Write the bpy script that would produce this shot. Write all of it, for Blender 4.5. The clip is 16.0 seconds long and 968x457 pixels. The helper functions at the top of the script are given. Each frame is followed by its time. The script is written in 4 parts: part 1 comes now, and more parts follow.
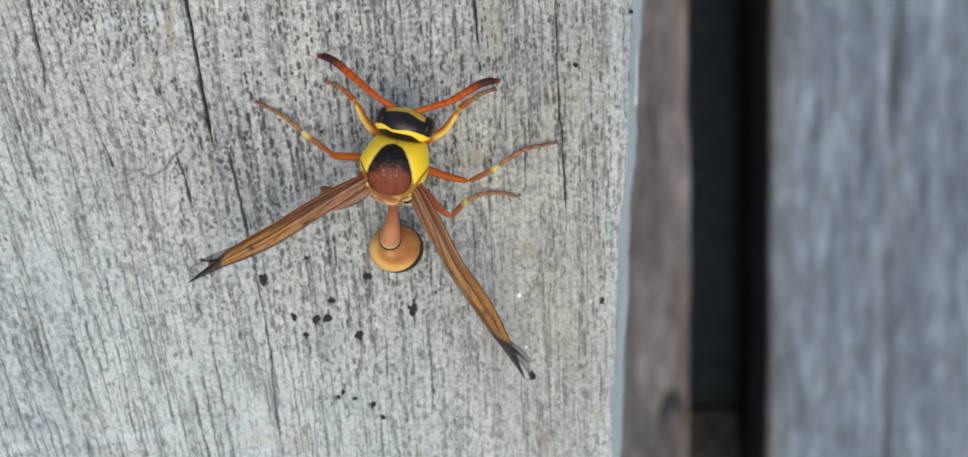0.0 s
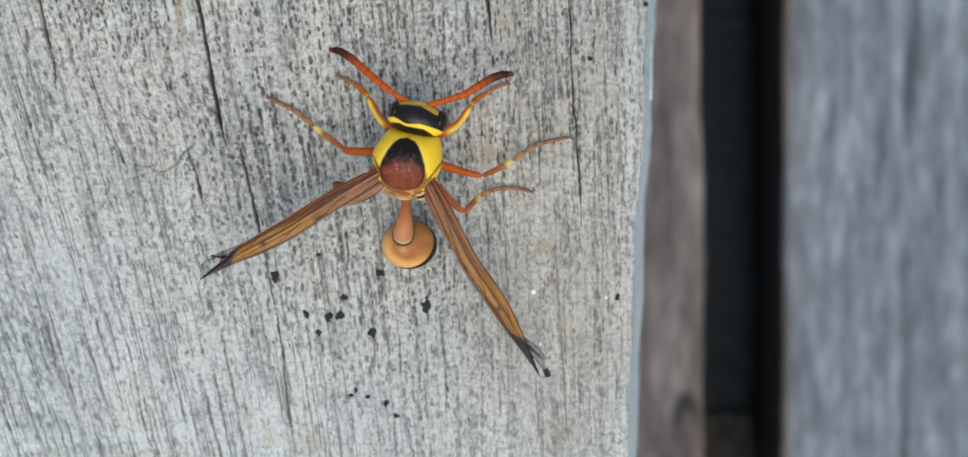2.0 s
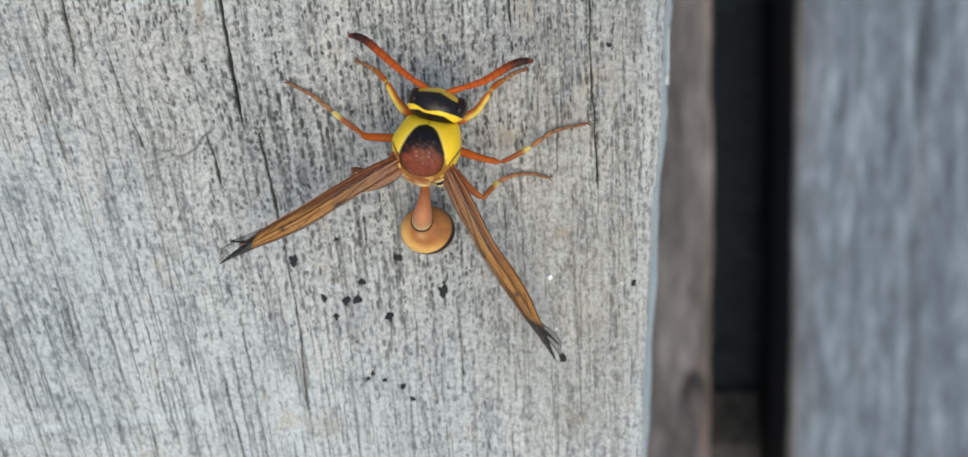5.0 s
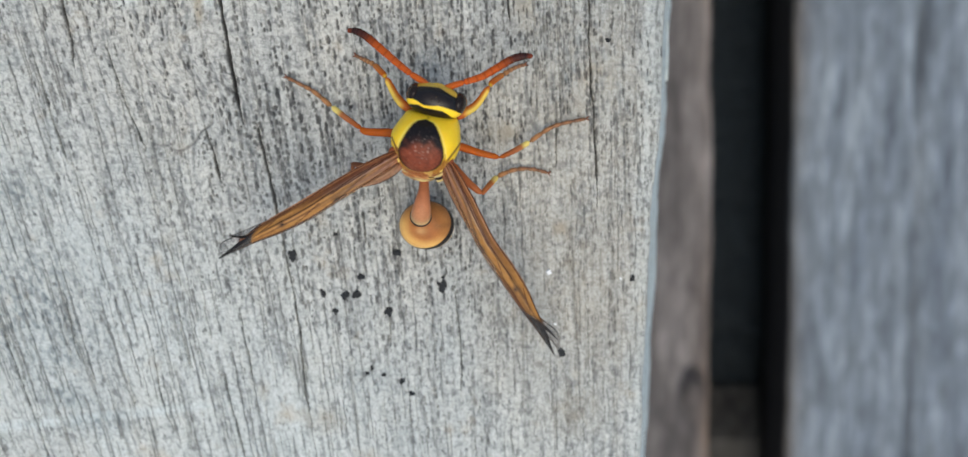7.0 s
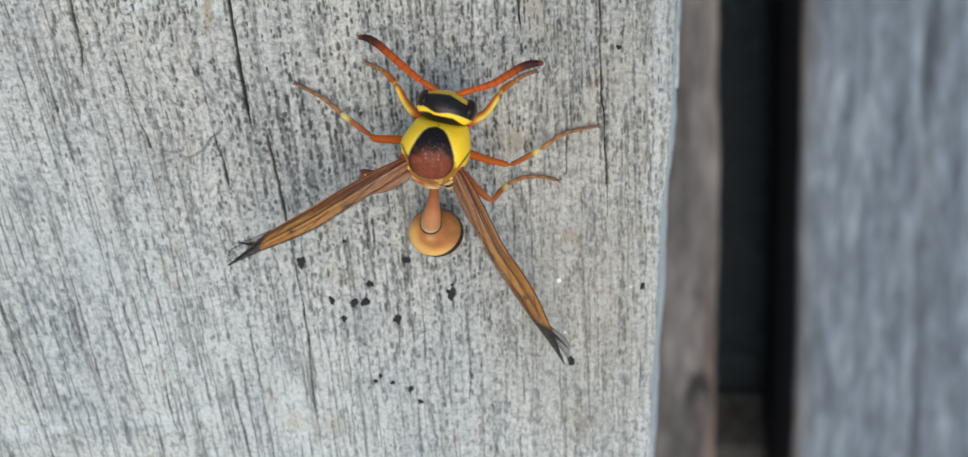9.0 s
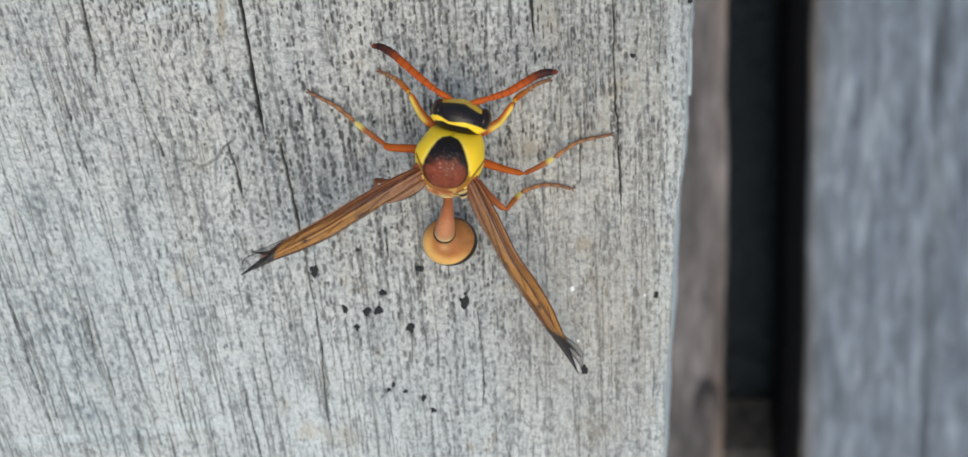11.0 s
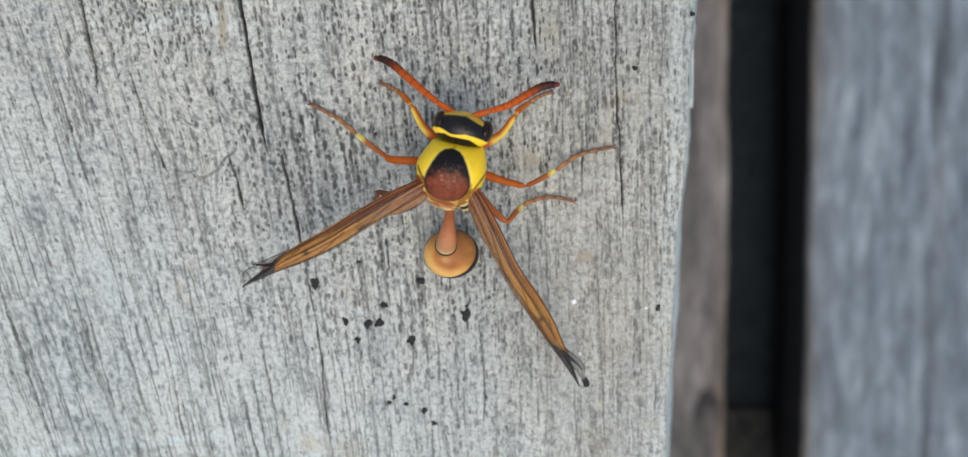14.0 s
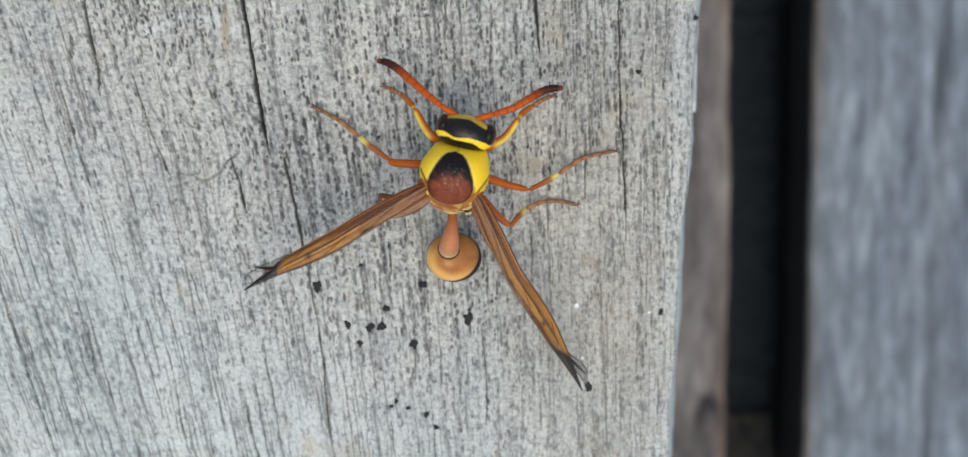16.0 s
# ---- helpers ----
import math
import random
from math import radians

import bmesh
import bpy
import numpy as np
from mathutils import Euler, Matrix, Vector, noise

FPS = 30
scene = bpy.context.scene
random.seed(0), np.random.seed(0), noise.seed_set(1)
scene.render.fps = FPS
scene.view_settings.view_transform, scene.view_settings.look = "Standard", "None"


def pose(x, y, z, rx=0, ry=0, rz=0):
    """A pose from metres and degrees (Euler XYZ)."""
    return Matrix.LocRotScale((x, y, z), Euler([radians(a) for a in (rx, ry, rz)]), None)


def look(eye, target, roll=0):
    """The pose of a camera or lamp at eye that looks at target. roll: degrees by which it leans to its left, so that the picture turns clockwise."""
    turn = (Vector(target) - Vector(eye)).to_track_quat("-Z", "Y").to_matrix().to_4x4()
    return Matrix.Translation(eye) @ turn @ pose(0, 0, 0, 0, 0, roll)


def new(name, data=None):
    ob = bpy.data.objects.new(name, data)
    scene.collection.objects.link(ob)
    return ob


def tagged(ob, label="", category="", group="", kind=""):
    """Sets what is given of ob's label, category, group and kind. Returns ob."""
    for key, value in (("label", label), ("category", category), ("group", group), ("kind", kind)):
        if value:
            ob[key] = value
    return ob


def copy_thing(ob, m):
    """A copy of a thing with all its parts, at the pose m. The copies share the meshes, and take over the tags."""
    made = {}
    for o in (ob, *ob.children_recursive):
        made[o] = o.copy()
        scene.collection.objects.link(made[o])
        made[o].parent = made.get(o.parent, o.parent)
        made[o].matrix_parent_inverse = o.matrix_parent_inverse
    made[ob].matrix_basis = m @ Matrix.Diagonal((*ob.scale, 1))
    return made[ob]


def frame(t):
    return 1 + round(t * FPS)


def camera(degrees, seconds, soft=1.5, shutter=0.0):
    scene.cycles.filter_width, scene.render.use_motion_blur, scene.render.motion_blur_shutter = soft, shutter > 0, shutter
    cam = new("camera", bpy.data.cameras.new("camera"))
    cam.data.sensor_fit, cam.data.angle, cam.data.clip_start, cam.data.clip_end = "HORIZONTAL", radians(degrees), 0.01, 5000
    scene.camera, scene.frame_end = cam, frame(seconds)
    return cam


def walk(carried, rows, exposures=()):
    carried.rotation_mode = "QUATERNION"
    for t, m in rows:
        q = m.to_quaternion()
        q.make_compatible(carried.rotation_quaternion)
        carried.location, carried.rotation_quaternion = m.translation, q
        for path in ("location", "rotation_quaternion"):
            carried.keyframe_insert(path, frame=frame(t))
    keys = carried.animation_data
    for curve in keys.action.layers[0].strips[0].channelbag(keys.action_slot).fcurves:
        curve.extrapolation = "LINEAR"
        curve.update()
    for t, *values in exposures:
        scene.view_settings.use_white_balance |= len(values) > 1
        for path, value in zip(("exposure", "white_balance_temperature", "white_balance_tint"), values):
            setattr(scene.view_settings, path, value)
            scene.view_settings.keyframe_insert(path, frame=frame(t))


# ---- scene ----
MM = 0.001

# ---------------------------------------------------------------- camera
cam = camera(50, 16.0, soft=1.5)
walk(cam, [
    (0.0, pose(0.00000, 0.00000, 0.10008, -8.038, -1.166, 0.000)),
    (0.5, pose(0.00082, -0.00104, 0.09971, -7.786, -0.859, -0.288)),
    (1.0, pose(0.00031, -0.00128, 0.09929, -7.676, -0.687, -0.383)),
    (1.5, pose(0.00013, -0.00148, 0.09915, -7.598, -0.580, -0.289)),
    (2.0, pose(-0.00033, -0.00127, 0.09913, -7.623, -0.633, -0.262)),
    (2.4, pose(-0.00091, -0.00079, 0.09927, -7.674, -0.644, -0.212)),
    (2.5, pose(-0.00105, 0.00033, 0.09958, -7.794, -0.647, -0.179)),
    (3.0, pose(-0.00128, 0.00018, 0.09951, -8.195, -0.539, -0.141)),
    (3.5, pose(-0.00143, 0.00016, 0.09955, -8.491, -0.554, -0.115)),
    (4.0, pose(-0.00174, 0.00006, 0.09948, -8.760, -0.600, -0.067)),
    (4.5, pose(-0.00182, 0.00012, 0.09931, -9.013, -0.480, -0.017)),
    (7.0, pose(-0.00184, 0.00028, 0.09936, -9.554, -0.538, 0.096)),
    (7.5, pose(-0.00186, 0.00048, 0.09921, -9.483, -0.472, 0.108)),
    (8.0, pose(-0.00189, 0.00050, 0.09909, -9.484, -0.420, 0.163)),
    (8.5, pose(-0.00218, 0.00058, 0.09895, -9.504, -0.405, 0.197)),
    (9.0, pose(-0.00246, 0.00049, 0.09887, -9.305, -0.336, 0.230)),
    (11.5, pose(-0.00364, 0.00125, 0.09853, -9.208, -0.198, 0.195)),
    (12.0, pose(-0.00368, 0.00115, 0.09847, -9.113, -0.212, 0.214)),
    (12.5, pose(-0.00364, 0.00114, 0.09828, -9.061, -0.192, 0.261)),
    (13.0, pose(-0.00360, 0.00100, 0.09829, -8.909, -0.196, 0.246)),
    (13.5, pose(-0.00358, 0.00138, 0.09827, -8.891, -0.227, 0.282)),
    (14.0, pose(-0.00370, 0.00145, 0.09824, -8.754, -0.215, 0.331)),
    (14.5, pose(-0.00363, 0.00129, 0.09809, -8.693, -0.254, 0.349)),
    (15.0, pose(-0.00386, 0.00146, 0.09800, -8.676, -0.313, 0.460)),
    (15.5, pose(-0.00389, 0.00130, 0.09801, -8.564, -0.262, 0.451)),
    (16.0, pose(-0.00403, 0.00136, 0.09805, -8.524, -0.231, 0.479)),
], exposures=[(0.0, 0.35, 6920, 2), (16.0, 0.35, 6920, 2)])
cam.data.dof.use_dof = True
cam.data.dof.focus_distance = 0.0945
cam.data.dof.aperture_fstop = 19.5

# ---------------------------------------------------------------- sky and sun
SUN_HEIGHT, SUN_TURN = 72.0, 168.0
world = bpy.data.worlds.new("overcast_sky")
scene.world = world
world.use_nodes = True
wn = world.node_tree
sky = wn.nodes.new("ShaderNodeTexSky")
sky.sky_type = "NISHITA"
sky.sun_disc = False
sky.sun_elevation, sky.sun_rotation = radians(SUN_HEIGHT), radians(SUN_TURN)
sky.air_density, sky.dust_density = 1.0, 3.0
wn.links.new(sky.outputs[0], wn.nodes["Background"].inputs[0])
wn.nodes["Background"].inputs[1].default_value = 0.15
sun = new("sun", bpy.data.lights.new("sun", "SUN"))
sun.data.energy, sun.data.angle, sun.data.color = 0.85, radians(60), (1.0, 0.95, 0.88)
a, e = radians(SUN_TURN), radians(SUN_HEIGHT)
sun.matrix_world = look((math.sin(a) * math.cos(e), math.cos(a) * math.cos(e), math.sin(e)), (0, 0, 0))


# ---------------------------------------------------------------- materials
class Nodes:
    """A short hand for node materials."""

    def __init__(self, name):
        self.mat = bpy.data.materials.new(name)
        self.mat.use_nodes = True
        self.tree = self.mat.node_tree
        self.bsdf = self.tree.nodes["Principled BSDF"]

    def add(self, kind, **inputs):
        node = self.tree.nodes.new(kind)
        for key, value in inputs.items():
            self.plug(node.inputs[key.replace("_", " ")], value)
        return node

    def plug(self, socket, value):
        if isinstance(value, bpy.types.NodeSocket):
            self.tree.links.new(value, socket)
        else:
            socket.default_value = value

    def attr(self, name):
        node = self.tree.nodes.new("ShaderNodeAttribute")
        node.attribute_name = name
        return node

    def scaled(self, vector, sx, sy, sz):
        node = self.add("ShaderNodeMapping", Vector=vector)
        node.inputs["Scale"].default_value = (sx, sy, sz)
        return node.outputs[0]

    def noise(self, vector, scale, detail=3.0, rough=0.55, distort=0.0):
        return self.add("ShaderNodeTexNoise", Vector=vector, Scale=scale, Detail=detail, Roughness=rough, Distortion=distort).outputs["Fac"]

    def ramp(self, fac, *stops):
        node = self.add("ShaderNodeValToRGB", Fac=fac)
        el = node.color_ramp.elements
        while len(el) < len(stops):
            el.new(0.5)
        for item, (at, col) in zip(el, stops):
            item.position = at
            item.color = (*col, 1) if isinstance(col, tuple) else (col, col, col, 1)
        return node.outputs[0]

    def mix(self, fac, a, b, how="MIX"):
        node = self.tree.nodes.new("ShaderNodeMix")
        node.data_type, node.blend_type = "RGBA", how
        for n, value in ((0, fac), (6, a), (7, b)):
            if isinstance(value, tuple):
                value = (*value[:3], 1)
            self.plug(node.inputs[n], value)
        return node.outputs[2]

    def math(self, how, a, b):
        node = self.tree.nodes.new("ShaderNodeMath")
        node.operation = how
        self.plug(node.inputs[0], a)
        self.plug(node.inputs[1], b)
        return node.outputs[0]

    def bump(self, height, strength, distance):
        self.plug(self.bsdf.inputs["Normal"], self.add("ShaderNodeBump", Height=height, Strength=strength, Distance=distance).outputs[0])

    def set(self, **inputs):
        for key, value in inputs.items():
            self.plug(self.bsdf.inputs[key.replace("_", " ")], value)
        return self.mat


def weathered_wood():
    """Silver-grey sun-bleached timber: fibres, crinkled pale cells, cool and warm patches, black dirt in pores and
    cracks, some light and shade painted in.
    """
    n = Nodes("weathered_silver_wood")
    grain = n.attr("grain").outputs["Vector"]
    where = n.add("ShaderNodeTexCoord").outputs["Object"]
    mm = n.scaled(where, 1000, 1000, 1000)
    patch = n.noise(n.scaled(mm, 1, 0.7, 1), 0.075, 3, 0.6)
    base = n.ramp(patch, (0.30, (0.343, 0.351, 0.340)), (0.48, (0.420, 0.416, 0.393)), (0.60, (0.455, 0.442, 0.405)), (0.74, (0.470, 0.468, 0.447)))
    bleach_light = n.attr("bleach_light").outputs["Fac"]
    base = n.mix(bleach_light, base, (0.600, 0.660, 0.668))
    # the paler part is smoother and more even
    even = n.math("SUBTRACT", 1.0, n.math("MULTIPLY", bleach_light, 1.35))
    rough = n.math("SUBTRACT", 1.0, n.math("MULTIPLY", bleach_light, 0.57))
    streak = n.noise(n.scaled(grain, 1.1, 0.06, 1), 1.0, 3, 0.5)
    base = n.mix(n.math("MULTIPLY", even, 0.26), base, n.ramp(streak, (0.30, 0.28), (0.5, 0.5), (0.72, 0.74)), "OVERLAY")
    fibre = n.noise(n.scaled(grain, 4.6, 0.35, 1), 1.0, 2, 0.5, 0.2)
    base = n.mix(0.13, base, n.ramp(fibre, (0.30, 0.22), (0.48, 0.5), (0.70, 0.80)), "OVERLAY")
    stripe = n.noise(n.scaled(grain, 1.7, 0.045, 1), 1.0, 2, 0.5, 0.1)
    base = n.mix(n.math("MULTIPLY", even, 0.24), base, n.ramp(stripe, (0.32, 0.20), (0.47, 0.5), (0.68, 0.72)), "OVERLAY")
    wander = n.add("ShaderNodeTexNoise", Vector=grain, Scale=0.9, Detail=2.0).outputs["Color"]
    shifted = n.mix(0.30, grain, wander, "ADD")
    # strands of grain, beaded where the fibres cross them
    strand = n.noise(n.scaled(shifted, 1.5, 0.10, 1), 1.0, 1, 0.5)
    bead = n.noise(n.scaled(shifted, 2.4, 1.2, 1), 1.0, 0, 0.5)
    dark = n.math("MULTIPLY", n.ramp(strand, (0.36, 1.0), (0.46, 0.0)), n.ramp(bead, (0.36, 1.0), (0.60, 0.25)))
    base = n.mix(n.math("MULTIPLY", dark, n.math("MULTIPLY", rough, 0.74)), base, (0.115, 0.122, 0.125))
    # short strokes along the fibres with pale ridges between, and rungs across them
    cells = n.noise(n.scaled(shifted, 2.5, 1.05, 1), 1.0, 1.4, 0.45, 0.3)
    base = n.mix(n.math("MULTIPLY", rough, n.ramp(cells, (0.32, 0.66), (0.44, 0.0))), base, (0.145, 0.152, 0.155))
    base = n.mix(n.math("MULTIPLY", rough, n.ramp(cells, (0.54, 0.0), (0.68, 0.40))), base, (0.55, 0.55, 0.52))
    rungs = n.noise(n.scaled(shifted, 1.2, 2.5, 1), 1.0, 1.4, 0.45, 0.4)
    base = n.mix(n.math("MULTIPLY", rough, n.ramp(rungs, (0.34, 0.42), (0.43, 0.0))), base, (0.165, 0.172, 0.175))
    base = n.mix(n.math("MULTIPLY", rough, n.ramp(rungs, (0.56, 0.0), (0.68, 0.28))), base, (0.55, 0.55, 0.52))
    crinkle = n.noise(n.scaled(shifted, 3.6, 2.9, 1), 1.0, 1, 0.5, 0.8)
    base = n.mix(n.math("MULTIPLY", rough, 0.36), base, n.ramp(crinkle, (0.34, 0.14), (0.50, 0.47), (0.64, 0.70)), "OVERLAY")
    warm = n.noise(mm, 0.16, 3, 0.7)
    base = n.mix(n.ramp(warm, (0.60, 0.0), (0.76, 0.5)), base, (0.42, 0.33, 0.22))
    blue = n.noise(n.scaled(mm, 1, 0.8, 1), 0.21, 4, 0.7, 0.5)
    base = n.mix(n.ramp(blue, (0.58, 0.0), (0.76, 0.40)), base, (0.22, 0.255, 0.26))
    base = n.mix(n.attr("tan").outputs["Fac"], base, (0.34, 0.290, 0.215))
    stain_shade = n.attr("stain_shade").outputs["Fac"]
    base = n.mix(stain_shade, base, (0.092, 0.126, 0.148))
    grime_shade = n.attr("grime_shade").outputs["Fac"]
    base = n.mix(n.math("MULTIPLY", grime_shade, 0.93), base, (0.022, 0.022, 0.024))
    n.bump(n.math("ADD", n.math("MULTIPLY", fibre, 0.6), n.math("MULTIPLY", cells, 0.5)), 0.35, 0.00022)
    return n.set(Base_Color=base, Roughness=0.86, Specular_IOR_Level=0.25)


def deck_wood(name, low, mid, high, edge):
    """Sawn deck timber, greyed on top and browner where rubbed."""
    n = Nodes(name)
    where = n.add("ShaderNodeTexCoord").outputs["Object"]
    mm = n.scaled(where, 1000, 1000, 1000)
    long = n.noise(n.scaled(mm, 0.26, 0.03, 0.2), 1.0, 5, 0.65, 0.15)
    base = n.ramp(long, (0.32, low), (0.5, mid), (0.70, high))
    spots = n.noise(n.scaled(mm, 0.40, 0.115, 0.3), 1.0, 3, 0.65, 0.3)
    base = n.mix(0.50, base, n.ramp(spots, (0.34, 0.22), (0.52, 0.5), (0.66, 0.88)), "OVERLAY")
    fine = n.noise(n.scaled(mm, 0.85, 0.11, 0.8), 1.0, 4, 0.65)
    base = n.mix(0.40, base, n.ramp(fine, (0.3, 0.22), (0.7, 0.78)), "OVERLAY")
    worn = n.attr("worn").outputs["Fac"]
    base = n.mix(n.math("MULTIPLY", worn, n.ramp(spots, (0.3, 0.35), (0.65, 0.9))), base, edge)
    base = n.mix(n.attr("grime_shade").outputs["Fac"], base, (0.020, 0.019, 0.023))
    n.bump(n.math("ADD", fine, spots), 0.6, 0.0006)
    return n.set(Base_Color=base, Roughness=0.8, Specular_IOR_Level=0.3)


def chitin(name, rough=0.38, grain_scale=7000.0, relief=0.45, coat=0.0, spec=0.45):
    """Insect cuticle coloured by the mesh's pigment, finely pitted."""
    n = Nodes(name)
    where = n.add("ShaderNodeTexCoord").outputs["Object"]
    fine = n.noise(where, grain_scale, 3, 0.6)
    wide = n.noise(where, 1400.0, 3, 0.6)
    colour = n.mix(0.30, n.attr("pigment").outputs["Color"], n.ramp(wide, (0.3, 0.36), (0.7, 0.64)), "OVERLAY")
    colour = n.mix(0.22, colour, n.ramp(fine, (0.3, 0.3), (0.7, 0.7)), "OVERLAY")
    n.bump(fine, relief, 0.00012)
    return n.set(Base_Color=colour, Roughness=rough, Specular_IOR_Level=spec, Coat_Weight=coat, Coat_Roughness=0.25)


def wing_membrane():
    """Smoky amber membrane, clear towards the tip."""
    n = Nodes("amber_wing_membrane")
    pig = n.attr("pigment")
    fine = n.noise(n.add("ShaderNodeTexCoord").outputs["Object"], 2600.0, 4, 0.6)
    colour = n.mix(0.4, pig.outputs["Color"], n.ramp(fine, (0.3, 0.3), (0.7, 0.7)), "OVERLAY")
    n.bump(fine, 0.3, 0.00008)
    mat = n.set(Base_Color=colour, Roughness=0.27, Alpha=pig.outputs["Alpha"], Specular_IOR_Level=0.3)
    return mat


def soil():
    n = Nodes("dark_damp_soil")
    where = n.add("ShaderNodeTexCoord").outputs["Object"]
    a = n.noise(where, 18.0, 6, 0.65)
    b = n.noise(where, 240.0, 3, 0.6)
    base = n.mix(0.4, n.ramp(a, (0.3, (0.008, 0.014, 0.020)), (0.7, (0.016, 0.026, 0.036))), n.ramp(b, (0.3, 0.3), (0.7, 0.7)), "OVERLAY")
    n.bump(n.math("ADD", a, b), 0.8, 0.01)
    return n.set(Base_Color=base, Roughness=0.9)


def plain(name, colour, rough, scale=3000.0, spec=0.4):
    n = Nodes(name)
    fine = n.noise(n.add("ShaderNodeTexCoord").outputs["Object"], scale, 3, 0.6)
    col = n.mix(0.5, colour, n.ramp(fine, (0.3, 0.3), (0.7, 0.7)), "OVERLAY")
    n.bump(fine, 0.3, 0.00005)
    return n.set(Base_Color=col, Roughness=rough, Specular_IOR_Level=spec)


WOOD = weathered_wood()
DECK_GREY = deck_wood("blue_grey_deck_wood", (0.096, 0.114, 0.145), (0.153, 0.179, 0.214), (0.252, 0.288, 0.330), (0.20, 0.15, 0.11))
DECK_BROWN = deck_wood("brown_grey_deck_wood", (0.078, 0.070, 0.070), (0.146, 0.130, 0.128), (0.235, 0.213, 0.210), (0.30, 0.18, 0.10))
JOIST = deck_wood("dark_joist_wood", (0.030, 0.030, 0.031), (0.054, 0.052, 0.051), (0.086, 0.080, 0.076), (0.10, 0.07, 0.05))
CHITIN = chitin("satin_cuticle", 0.28, spec=0.17)
GLOSS = chitin("glossy_eye_cuticle", 0.16, 30000.0, 0.05, 0.0, 0.25)
SHELL = chitin("polished_head_cuticle", 0.17, 16000.0, 0.12, spec=0.28)
LIMB = chitin("limb_cuticle", 0.26, 12000.0, 0.3, spec=0.17)
WING = wing_membrane()
SOIL = soil()
DIRT = plain("black_dirt", (0.016, 0.017, 0.019), 0.8)
CRYSTAL = plain("white_crystal", (0.85, 0.85, 0.85), 0.15, spec=0.6)
CHIP = plain("pale_lit_splinter", (0.74, 0.79, 0.775), 0.8, 900.0)


# ---------------------------------------------------------------- mesh helpers (coordinates in millimetres)
def lattice(seed, nu, nv):
    return np.random.default_rng(seed).random((nu, nv))


def vnoise(u, v, seed):
    """Smooth value noise, one cell a unit, 0 to 1."""
    g = lattice(seed, 256, 256)
    iu, iv = np.floor(u).astype(int), np.floor(v).astype(int)
    fu, fv = u - iu, v - iv
    fu, fv = fu * fu * (3 - 2 * fu), fv * fv * (3 - 2 * fv)
    a, b = g[iu % 256, iv % 256], g[(iu + 1) % 256, iv % 256]
    c, d = g[iu % 256, (iv + 1) % 256], g[(iu + 1) % 256, (iv + 1) % 256]
    return (a * (1 - fu) + b * fu) * (1 - fv) + (c * (1 - fu) + d * fu) * fv


def smooth(x, lo, hi):
    t = np.clip((x - lo) / (hi - lo), 0, 1)
    return t * t * (3 - 2 * t)


def grid_faces(n, m, around=False):
    """Quads of an n by m lattice; around: the second way closes on itself."""
    i = np.arange(n - 1)[:, None]
    j = np.arange(m if around else m - 1)[None, :]
    k = (j + 1) % m
    return np.stack([i * m + j, i * m + k, (i + 1) * m + k, (i + 1) * m + j], -1).reshape(-1, 4)


def make_mesh(name, points, quads, material, attributes=(), extra=(), shade=True):
    """points (n, 3) in millimetres; extra: more faces as lists of indices; attributes: (name, kind, values)."""
    me = bpy.data.meshes.new(name)
    points = np.asarray(points, float).reshape(-1, 3) * MM
    loops = np.concatenate([np.asarray(quads, int).ravel(), *[np.array(f, int) for f in extra]]) if len(extra) else np.asarray(quads, int).ravel()
    sizes = np.array([4] * len(quads) + [len(f) for f in extra])
    me.vertices.add(len(points))
    me.vertices.foreach_set("co", points.ravel())
    me.loops.add(len(loops))
    me.loops.foreach_set("vertex_index", loops)
    me.polygons.add(len(sizes))
    me.polygons.foreach_set("loop_start", np.concatenate([[0], np.cumsum(sizes)[:-1]]))
    me.polygons.foreach_set("use_smooth", np.full(len(sizes), shade))
    me.update(calc_edges=True)
    for title, kind, values in attributes:
        layer = me.attributes.new(title, kind, "POINT")
        key = {"FLOAT": "value", "FLOAT_VECTOR": "vector", "FLOAT_COLOR": "color"}[kind]
        layer.data.foreach_set(key, np.asarray(values, float).ravel())
    me.materials.append(material)
    me.validate()
    return me


def thing(name, label, category, at=(0, 0, 0), group="", kind=""):
    ob = new(name)
    ob.location = [v * MM for v in at]
    ob.empty_display_size = 0.005
    return tagged(ob, label, category, group, kind)


def part(name, mesh, parent, label=""):
    """Links a mesh as one object under a thing or under a part."""
    ob = new(name, mesh)
    ob.parent = parent
    return tagged(ob, label) if label else ob


def rgba(colour, n):
    return np.tile(np.array([*colour, 1.0]), (n, 1))


def spline(points, count):
    """A smooth curve through points (any width of row), evenly sampled in its own parameter."""
    p = np.asarray(points, float)
    p = np.concatenate([2 * p[:1] - p[1:2], p, 2 * p[-1:] - p[-2:-1]])
    t = np.linspace(0, len(p) - 3 - 1e-6, count)
    i = t.astype(int)
    f = (t - i)[:, None]
    a, b, c, d = p[i], p[i + 1], p[i + 2], p[i + 3]
    return 0.5 * (2 * b + (c - a) * f + (2 * a - 5 * b + 4 * c - d) * f**2 + (3 * b - 3 * c + d - a) * f**3)


